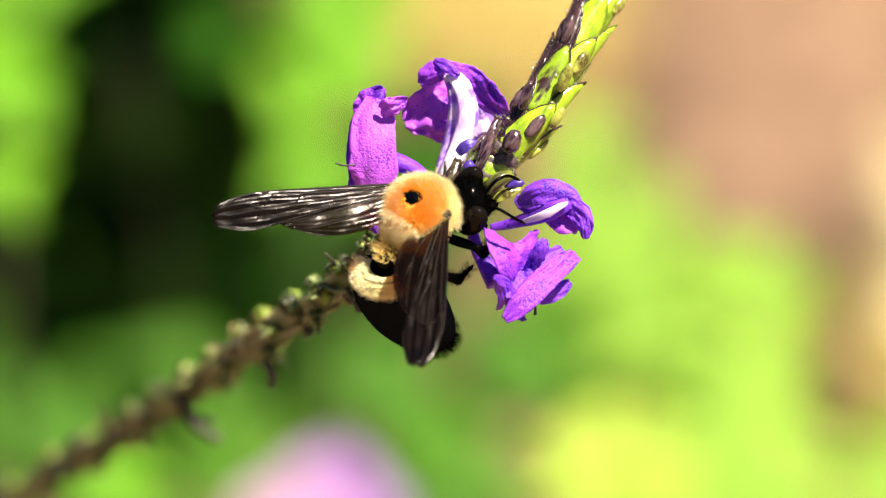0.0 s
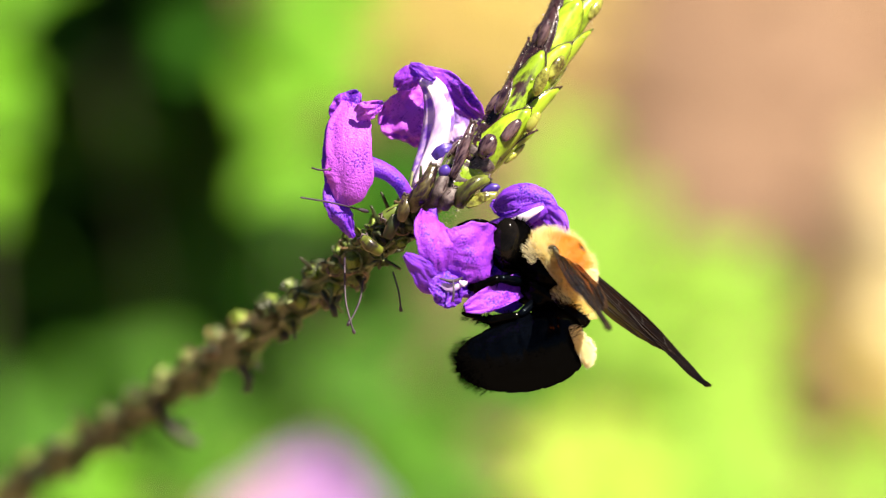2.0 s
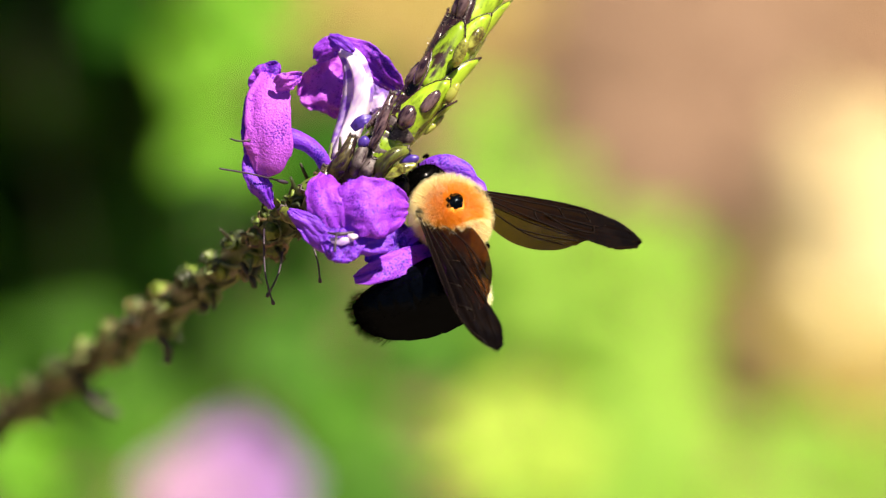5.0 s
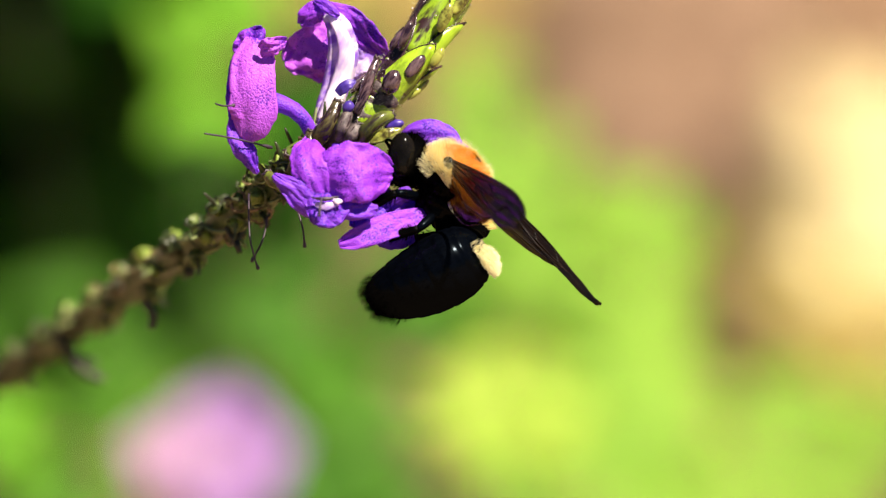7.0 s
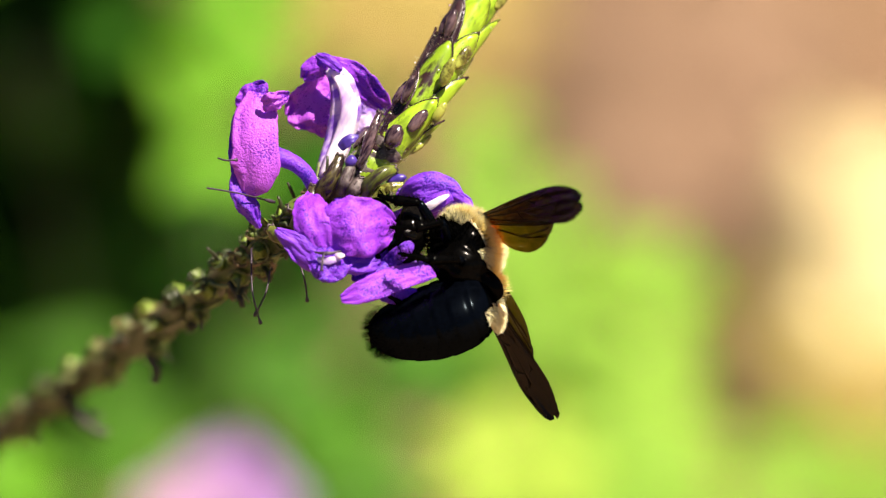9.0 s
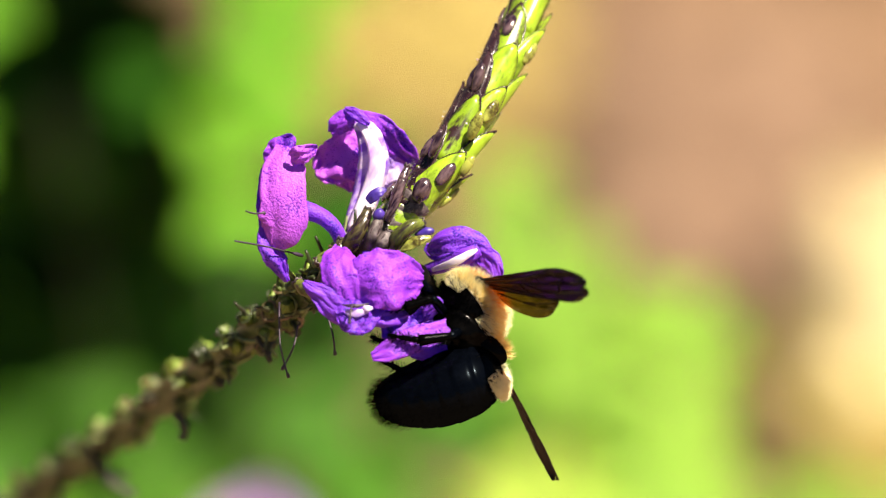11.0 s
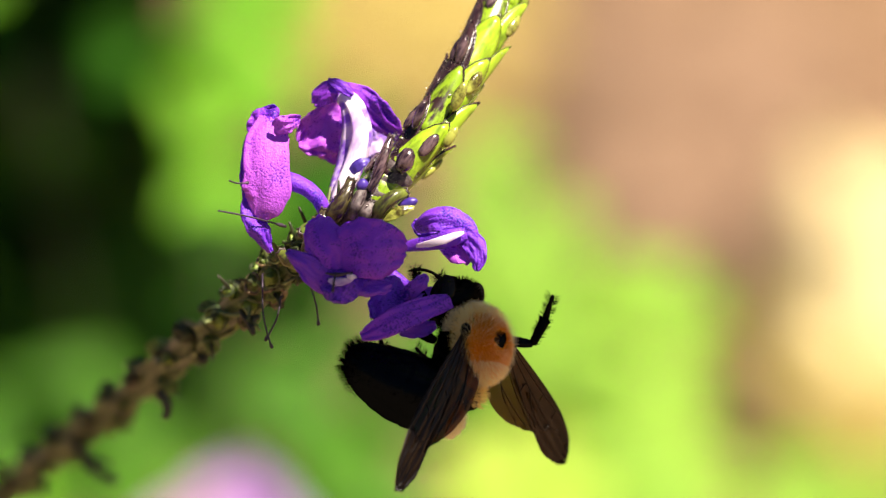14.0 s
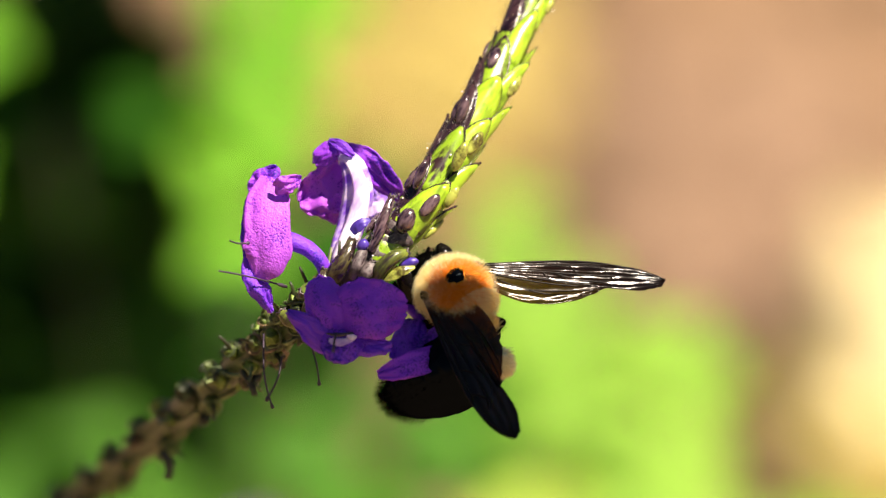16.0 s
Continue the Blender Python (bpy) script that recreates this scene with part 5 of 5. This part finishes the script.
    walk(ABDOMEN, [
        (0, belly(0.04, 0.21, 0.98, -1.00, 0.01, 0.04, 0.0)),
        (0.3, belly(0.12, 0.08, 0.99, -0.99, 0.01, 0.12, 0.0)),
        (0.5, belly(0.20, -0.08, 0.98, -0.98, -0.02, 0.20, 0.0)),
        (0.7, belly(0.40, 0.66, 0.63, -0.91, 0.21, 0.36, 0.0)),
        (0.9, belly(0.96, 0.24, 0.12, -0.21, 0.42, 0.88, 0.0)),
        (1, belly(0.97, -0.15, 0.21, -0.22, -0.02, 0.98, 0.0)),
        (1.1, belly(0.84, -0.51, 0.18, -0.44, -0.45, 0.78, 0.2)),
        (1.3, belly(0.35, -0.74, 0.58, -0.92, -0.14, 0.38, 0.6)),
        (1.5, belly(-0.50, -0.45, 0.74, -0.87, 0.26, -0.43, 1.0)),
        (1.7, belly(-0.28, -0.44, 0.85, -0.96, 0.16, -0.23, 0.9)),
        (2, belly(-0.27, -0.11, 0.96, -0.96, 0.13, -0.26, 0.7)),
        (2.3, belly(-0.19, -0.07, 0.98, -0.98, 0.11, -0.18, 0.7)),
        (2.5, belly(-0.20, -0.15, 0.97, -0.98, 0.13, -0.18, 0.7)),
        (2.7, belly(-0.24, -0.42, 0.88, -0.97, 0.16, -0.19, 0.7)),
        (3, belly(-0.13, -0.57, 0.81, -0.99, 0.07, -0.11, 0.7)),
        (3.3, belly(-0.24, -0.70, 0.68, -0.97, 0.18, -0.17, 0.3)),
        (3.5, belly(-0.24, -0.80, 0.55, -0.97, 0.19, -0.13, 0.0)),
        (3.7, belly(-0.18, -0.82, 0.55, -0.98, 0.15, -0.10, 0.0)),
        (5.8, belly(-0.11, -0.86, 0.49, -0.99, 0.09, -0.05, 0.0)),
        (6, belly(-0.03, -0.07, 1.00, -1.00, 0.00, -0.03, 0.5)),
        (6.3, belly(-0.08, -0.79, 0.60, -1.00, 0.06, -0.05, 0.6)),
        (6.5, belly(-0.10, -0.04, 0.99, -0.99, 0.00, -0.10, 0.6)),
        (7, belly(-0.12, -0.09, 0.99, -0.99, 0.01, -0.12, 0.8)),
        (7.2, belly(-0.06, 0.25, 0.97, -1.00, 0.02, -0.07, 1.0)),
        (7.5, belly(-0.14, 0.00, 0.99, -0.99, 0.09, -0.14, 1.2)),
        (7.7, belly(-0.11, 0.29, 0.95, -0.98, -0.16, -0.07, 1.3)),
        (8, belly(-0.13, 0.33, 0.93, -0.86, -0.51, 0.06, 1.5)),
        (8.5, belly(-0.11, 0.50, 0.86, -0.86, -0.48, 0.17, 0.8)),
        (9, belly(-0.34, 0.66, 0.67, -0.81, -0.57, 0.15, 0.0)),
        (9.5, belly(-0.39, 0.67, 0.63, -0.79, -0.59, 0.14, 0.0)),
        (10, belly(-0.41, 0.66, 0.63, -0.79, -0.61, 0.13, 0.0)),
        (10.2, belly(-0.41, 0.66, 0.63, -0.79, -0.61, 0.13, 0.0)),
        (12.3, belly(-0.33, -0.22, 0.92, -0.95, 0.07, -0.32, 1.1)),
        (12.5, belly(-0.36, -0.22, 0.90, -0.93, 0.09, -0.35, 1.1)),
        (13, belly(-0.11, -0.18, 0.98, -0.99, 0.02, -0.11, 1.1)),
        (13.5, belly(-0.23, -0.20, 0.95, -0.97, 0.05, -0.22, 1.1)),
        (13.7, belly(-0.17, -0.19, 0.97, -0.99, 0.03, -0.16, 1.1)),
        (13.8, belly(0.01, -0.43, 0.90, -1.00, -0.00, 0.01, 1.1)),
        (13.9, belly(0.01, -0.40, 0.92, -1.00, -0.00, 0.01, 0.6)),
        (14, belly(-0.35, -0.55, 0.76, -0.94, 0.20, -0.28, 0.0)),
        (14.1, belly(-0.29, -0.57, 0.77, -0.96, 0.17, -0.23, 0.0)),
        (14.3, belly(-0.14, -0.44, 0.89, -0.99, 0.06, -0.13, 0.0)),
        (14.5, belly(0.20, -0.45, 0.87, -0.98, -0.09, 0.17, 0.0)),
        (14.7, belly(-0.01, -0.52, 0.85, -1.00, 0.00, -0.01, 0.0)),
        (15, belly(-0.13, -0.66, 0.74, -0.99, 0.08, -0.09, 0.0)),
        (15.2, belly(-0.17, -0.57, 0.80, -0.99, 0.10, -0.14, 0.0)),
        (15.5, belly(-0.29, -0.55, 0.79, -0.96, 0.16, -0.24, 0.0)),
        (15.7, belly(-0.06, -0.66, 0.75, -1.00, 0.04, -0.05, 0.0)),
        (16, belly(-0.28, -0.72, 0.63, -0.96, 0.21, -0.18, 0.0))])
    walk(WING_L, [
        (0, swing(-0.73, 0.57, 0.37, -0.19, 0.34, -0.92, 0.8, 3.3, 1.6)),
        (0.3, swing(-0.78, 0.53, 0.33, -0.23, 0.25, -0.94, 0.8, 3.3, 1.6)),
        (0.5, swing(-0.70, 0.61, 0.36, -0.31, 0.18, -0.93, 0.8, 3.3, 1.6)),
        (0.7, swing(-0.61, 0.72, 0.33, -0.21, 0.25, -0.94, 0.8, 3.3, 1.6)),
        (0.9, swing(-0.81, 0.55, 0.19, -0.16, 0.11, -0.98, 0.8, 3.3, 1.6)),
        (1, swing(-0.67, 0.70, 0.23, -0.16, 0.17, -0.97, 0.8, 3.3, 1.6)),
        (1.1, swing(-0.68, 0.62, 0.40, -0.29, 0.27, -0.92, 0.8, 3.3, 1.6)),
        (1.3, swing(-0.51, 0.63, 0.58, -0.37, 0.45, -0.81, 0.8, 3.3, 1.6)),
        (1.5, swing(-0.03, 0.66, 0.75, -0.70, 0.52, -0.49, 0.8, 3.3, 1.6)),
        (1.7, swing(-0.66, 0.68, 0.32, -0.22, 0.23, -0.95, 0.8, 3.3, 1.6)),
        (2, swing(-0.57, 0.81, 0.10, -0.24, -0.06, -0.97, 0.8, 3.3, 1.6)),
        (2.3, swing(-0.62, 0.75, 0.22, -0.33, 0.01, -0.94, 0.8, 3.3, 1.6)),
        (2.5, swing(-0.71, 0.67, 0.24, -0.28, 0.04, -0.96, 0.8, 3.3, 1.6)),
        (2.7, swing(-0.83, 0.46, 0.33, -0.20, 0.30, -0.93, 0.8, 3.3, 1.6)),
        (3, swing(-0.76, 0.52, 0.39, -0.33, 0.21, -0.92, 0.8, 3.3, 1.6)),
        (3.3, swing(-0.69, 0.40, 0.60, -0.52, 0.30, -0.80, 0.8, 3.3, 1.6)),
        (3.5, swing(-0.85, 0.41, 0.32, -0.30, 0.12, -0.95, 0.8, 3.3, 1.6)),
        (3.7, swing(-0.94, 0.19, 0.29, -0.28, 0.06, -0.96, 0.8, 3.3, 1.6)),
        (5.8, swing(-0.93, 0.19, 0.33, -0.32, 0.04, -0.95, 0.8, 3.3, 1.6)),
        (6, swing(-0.56, 0.80, 0.21, -0.30, 0.03, -0.95, 0.8, 3.3, 1.6)),
        (6.3, swing(-0.78, 0.34, 0.52, -0.48, 0.21, -0.85, 0.8, 3.3, 1.6)),
        (6.5, swing(-0.63, 0.77, 0.10, -0.23, -0.07, -0.97, 0.8, 3.3, 1.6)),
        (7, swing(-0.60, 0.74, 0.29, 0.60, 0.66, -0.44, 0.8, 3.3, 1.6)),
        (7.2, swing(-0.46, 0.88, 0.10, -0.05, 0.09, -0.99, 0.8, 3.3, 1.6)),
        (7.5, swing(-0.68, 0.69, 0.24, 0.51, 0.69, -0.52, 0.8, 3.3, 1.6)),
        (7.7, swing(-0.38, 0.91, 0.18, -0.07, 0.17, -0.98, 0.8, 3.3, 1.6)),
        (8, swing(-0.45, 0.89, 0.09, -0.04, 0.07, -1.00, 0.8, 3.3, 1.6)),
        (8.5, swing(-0.38, 0.92, 0.11, -0.05, 0.10, -0.99, 0.8, 3.3, 1.6)),
        (9, swing(-0.42, 0.89, -0.16, 0.08, -0.14, -0.99, 0.8, 3.3, 1.6)),
        (9.5, swing(-0.49, 0.86, -0.10, 0.05, -0.08, -1.00, 0.8, 3.3, 1.6)),
        (10, swing(-0.56, 0.83, 0.04, -0.02, 0.03, -1.00, 0.8, 3.3, 1.6)),
        (10.2, swing(-0.48, 0.87, 0.14, -0.07, 0.12, -0.99, 0.8, 3.3, 1.6)),
        (12.3, swing(-0.82, 0.58, -0.03, -0.26, -0.41, -0.87, 0.8, 3.3, 1.6)),
        (12.5, swing(-0.92, 0.38, -0.09, -0.13, -0.52, -0.85, 0.8, 3.3, 1.6)),
        (13, swing(-0.89, 0.44, 0.14, -0.38, -0.52, -0.77, 0.8, 3.3, 1.6)),
        (13.5, swing(-0.93, 0.35, -0.07, -0.14, -0.54, -0.83, 0.8, 3.3, 1.6)),
        (13.7, swing(-0.86, 0.50, 0.09, -0.31, -0.38, -0.87, 0.8, 3.3, 1.6)),
        (13.8, swing(-0.92, 0.35, 0.19, -0.30, -0.28, -0.91, 0.8, 3.3, 1.6)),
        (13.9, swing(-0.85, 0.51, 0.13, -0.11, 0.07, -0.99, 0.8, 3.3, 1.6)),
        (14, swing(-0.85, 0.52, -0.11, 0.10, -0.05, -0.99, 0.8, 3.3, 1.6)),
        (14.1, swing(-0.77, 0.60, 0.22, -0.17, 0.14, -0.98, 0.8, 3.3, 1.6)),
        (14.3, swing(-0.67, 0.66, 0.35, -0.25, 0.24, -0.94, 0.8, 3.3, 1.6)),
        (14.5, swing(-0.77, 0.58, 0.29, -0.25, 0.15, -0.96, 0.8, 3.3, 1.6)),
        (14.7, swing(-0.84, 0.39, 0.38, -0.34, 0.16, -0.93, 0.8, 3.3, 1.6)),
        (15, swing(-0.96, 0.17, 0.23, -0.23, 0.04, -0.97, 0.8, 3.3, 1.6)),
        (15.2, swing(-0.99, 0.16, -0.02, 0.02, -0.00, -1.00, 0.8, 3.3, 1.6)),
        (15.5, swing(-0.99, 0.06, -0.09, 0.09, 0.00, -1.00, 0.8, 3.3, 1.6)),
        (15.7, swing(-0.95, -0.08, 0.31, -0.31, -0.03, -0.95, 0.8, 3.3, 1.6)),
        (16, swing(-0.97, 0.22, 0.03, -0.04, -0.01, -1.00, 0.8, 3.3, 1.6))])
    walk(WING_R, [
        (0, swing(-0.77, -0.61, 0.19, 0.16, 0.10, 0.98, 0.8, -3.3, 1.6)),
        (0.3, swing(-0.58, -0.76, 0.29, 0.17, 0.23, 0.96, 0.8, -3.3, 1.6)),
        (0.5, swing(-0.67, -0.71, -0.21, -0.16, -0.14, 0.98, 0.8, -3.3, 1.6)),
        (0.7, swing(-0.26, -0.70, -0.66, -0.23, -0.62, 0.75, 0.8, -3.3, 1.6)),
        (0.9, swing(-0.20, -0.81, -0.55, -0.13, -0.53, 0.84, 0.8, -3.3, 1.6)),
        (1, swing(-0.28, -0.95, -0.11, -0.03, -0.10, 0.99, 0.8, -3.3, 1.6)),
        (1.1, swing(-0.51, -0.86, -0.02, -0.01, -0.02, 1.00, 0.8, -3.3, 1.6)),
        (1.3, swing(-0.44, -0.90, 0.01, 0.01, 0.01, 1.00, 0.8, -3.3, 1.6)),
        (1.5, swing(-0.71, -0.69, -0.14, 0.01, -0.22, 0.98, 0.8, -3.3, 1.6)),
        (1.7, swing(-0.68, -0.73, 0.03, 0.02, 0.02, 1.00, 0.8, -3.3, 1.6)),
        (2, swing(-0.90, -0.40, 0.18, 0.09, 0.25, 0.97, 0.8, -3.3, 1.6)),
        (2.3, swing(-0.90, -0.35, 0.27, 0.17, 0.28, 0.94, 0.8, -3.3, 1.6)),
        (2.5, swing(-0.65, -0.74, 0.14, 0.02, 0.16, 0.99, 0.8, -3.3, 1.6)),
        (2.7, swing(-0.62, -0.76, -0.17, -0.05, -0.18, 0.98, 0.8, -3.3, 1.6)),
        (3, swing(-0.57, -0.80, -0.20, -0.13, -0.15, 0.98, 0.8, -3.3, 1.6)),
        (3.3, swing(-0.83, -0.52, -0.20, -0.17, -0.10, 0.98, 0.8, -3.3, 1.6)),
        (3.5, swing(-0.62, -0.74, -0.27, -0.19, -0.20, 0.96, 0.8, -3.3, 1.6)),
        (3.7, swing(-0.66, -0.75, -0.06, -0.04, -0.05, 1.00, 0.8, -3.3, 1.6)),
        (5.8, swing(-0.22, -0.85, -0.49, -0.19, -0.45, 0.87, 0.8, -3.3, 1.6)),
        (6, swing(-0.85, -0.41, 0.33, 0.21, 0.31, 0.93, 0.8, -3.3, 1.6)),
        (6.3, swing(-0.78, -0.60, -0.19, -0.15, -0.11, 0.98, 0.8, -3.3, 1.6)),
        (6.5, swing(-0.78, -0.60, 0.16, 0.00, 0.26, 0.97, 0.8, -3.3, 1.6)),
        (7, swing(-0.91, -0.40, 0.08, -0.01, 0.22, 0.98, 0.8, -3.3, 1.6)),
        (7.2, swing(-0.89, -0.35, 0.28, 0.26, 0.10, 0.96, 0.8, -3.3, 1.6)),
        (7.5, swing(-0.61, -0.79, 0.08, -0.15, 0.22, 0.96, 0.8, -3.3, 1.6)),
        (7.7, swing(-0.85, -0.42, 0.31, 0.28, 0.14, 0.95, 0.8, -3.3, 1.6)),
        (8, swing(-0.82, -0.47, 0.32, 0.29, 0.14, 0.95, 0.8, -3.3, 1.6)),
        (8.5, swing(-0.82, -0.51, 0.26, 0.23, 0.12, 0.97, 0.8, -3.3, 1.6)),
        (9, swing(-0.88, -0.46, 0.13, 0.12, 0.05, 0.99, 0.8, -3.3, 1.6)),
        (9.5, swing(-0.80, -0.60, 0.04, 0.04, 0.02, 1.00, 0.8, -3.3, 1.6)),
        (10, swing(-0.79, -0.61, -0.08, -0.07, -0.04, 1.00, 0.8, -3.3, 1.6)),
        (10.2, swing(-0.88, -0.47, 0.03, 0.02, 0.01, 1.00, 0.8, -3.3, 1.6)),
        (12.3, swing(-0.66, -0.75, -0.04, -0.58, 0.48, 0.66, 0.8, -3.3, 1.6)),
        (12.5, swing(-0.52, -0.85, 0.02, -0.55, 0.36, 0.75, 0.8, -3.3, 1.6)),
        (13, swing(-0.64, -0.77, -0.03, -0.57, 0.44, 0.70, 0.8, -3.3, 1.6)),
        (13.5, swing(-0.41, -0.91, -0.00, -0.59, 0.26, 0.77, 0.8, -3.3, 1.6)),
        (13.7, swing(-0.64, -0.77, 0.03, -0.50, 0.45, 0.74, 0.8, -3.3, 1.6)),
        (13.8, swing(-0.72, -0.63, -0.29, -0.53, 0.23, 0.81, 0.8, -3.3, 1.6)),
        (13.9, swing(-0.76, -0.56, -0.34, -0.50, 0.16, 0.85, 0.8, -3.3, 1.6)),
        (14, swing(-0.44, -0.88, -0.21, -0.60, 0.11, 0.80, 0.8, -3.3, 1.6)),
        (14.1, swing(-0.68, -0.70, -0.24, -0.41, 0.07, 0.91, 0.8, -3.3, 1.6)),
        (14.3, swing(-0.91, -0.37, -0.19, -0.18, -0.07, 0.98, 0.8, -3.3, 1.6)),
        (14.5, swing(-0.66, -0.72, -0.20, -0.16, -0.13, 0.98, 0.8, -3.3, 1.6)),
        (14.7, swing(-0.58, -0.81, -0.06, -0.04, -0.05, 1.00, 0.8, -3.3, 1.6)),
        (15, swing(-0.34, -0.84, -0.43, -0.19, -0.38, 0.90, 0.8, -3.3, 1.6)),
        (15.2, swing(-0.40, -0.72, -0.57, -0.28, -0.50, 0.82, 0.8, -3.3, 1.6)),
        (15.5, swing(-0.14, -0.88, -0.46, -0.02, -0.46, 0.89, 0.8, -3.3, 1.6)),
        (15.7, swing(-0.32, -0.92, -0.23, 0.15, -0.29, 0.95, 0.8, -3.3, 1.6)),
        (16, swing(-0.43, -0.87, -0.24, 0.02, -0.28, 0.96, 0.8, -3.3, 1.6))])
    walk(FRONT, [(0, FRONT_AT @ pose(0.0015, -0.002, -0.002, 30, 60, 20)), (0.7, FRONT_AT @ pose(0.001, -0.002, -0.001, 40, 50, 10)), (1.5, FRONT_AT @ pose(0, -0.001, -0.002, 55, 50, 0)),
                 (2.0, FRONT_AT @ pose(0, 0, 0, 15, 30, 0)), (2.4, FRONT_AT @ pose(0, 0, 0, 5, 22, 0)), (2.8, FRONT_AT), (16, FRONT_AT)])
    walk(LOW, [(0, LOW_AT @ pose(0.002, 0.0, -0.002, 0, 0, 25)), (0.7, LOW_AT @ pose(0, 0, -0.003, 0, 20, 10)), (1.2, LOW_AT @ pose(-0.002, 0.001, -0.004, 0, 40, -15)), (1.5, LOW_AT @ pose(-0.001, 0.001, -0.004, 0, 40, -15)),
               (2.0, LOW_AT @ pose(0, 0, -0.003, 0, 20, 0)), (3.0, LOW_AT @ pose(0, 0, -0.003, 0, 0, 0)), (7.0, LOW_AT @ pose(0, 0, -0.002, 0, 0, 0)), (9.0, LOW_AT), (10.2, LOW_AT), (12.3, LOW_AT @ pose(0.0004, -0.0012, -0.002, 0, 0, 5)), (14.1, LOW_AT @ pose(0.0004, -0.0012, -0.002, 0, 0, 5)), (14.5, LOW_AT @ pose(0.0024, 0.0003, -0.002, 0, 0, -3)), (16, LOW_AT @ pose(0.0028, 0.0004, -0.002, 0, 0, -3))])
    hub = Matrix.Translation(P(660, 396, -2))
    nod = lambda a: hub @ pose(0, 0, 0, 0, 0, a) @ hub.inverted()
    walk(SIDE, [(0, nod(0)), (8.0, nod(0)), (9.0, nod(2)), (10.2, nod(2)), (12.3, nod(-1)), (13.8, nod(-1)), (14.0, nod(-8)), (14.2, nod(-8)), (14.6, nod(0)), (16, nod(0))])
    walk(SHADE_STALK, [(0, SHADE_STALK_AT @ pose(0, 0, 0, 0, -16, 0)), (5.0, SHADE_STALK_AT @ pose(0, 0, 0, 0, -15, 0)), (10.3, SHADE_STALK_AT @ pose(0, 0, 0, 0, -15, 0)), (12.2, SHADE_STALK_AT), (14, SHADE_STALK_AT @ pose(0, 0, 0, 0, -0.1, 0)), (16, SHADE_STALK_AT)])
    hip = Vector((0.5, -2.3, -3.4)) * MM
    raise_by = Vector((0.53, -0.16, -0.83)).rotation_difference(Vector((0.72, -0.40, 0.73)))
    lift = lambda k: Matrix.Translation(hip + Vector((0.5 * k, -1.5 * k, 4.2 * k)) * MM) @ Matrix.Rotation(raise_by.angle * k, 4, raise_by.axis) @ Matrix.Translation(-hip)
    walk(LIFTED_LEG, [(0, lift(0)), (13.8, lift(0)), (13.9, lift(0.5)), (14.0, lift(1)), (14.1, lift(0.5)), (14.3, lift(0)), (16, lift(0))])
    mid = Matrix.Translation(P(560, 300, 0))
    leant = VIEW @ mid @ pose(0, 0, 0, -1.8, 0, 0) @ mid.inverted()
    walk(SPIKE, [(0, VIEW), (10.2, VIEW), (12.3, leant), (16, leant)])


motions()
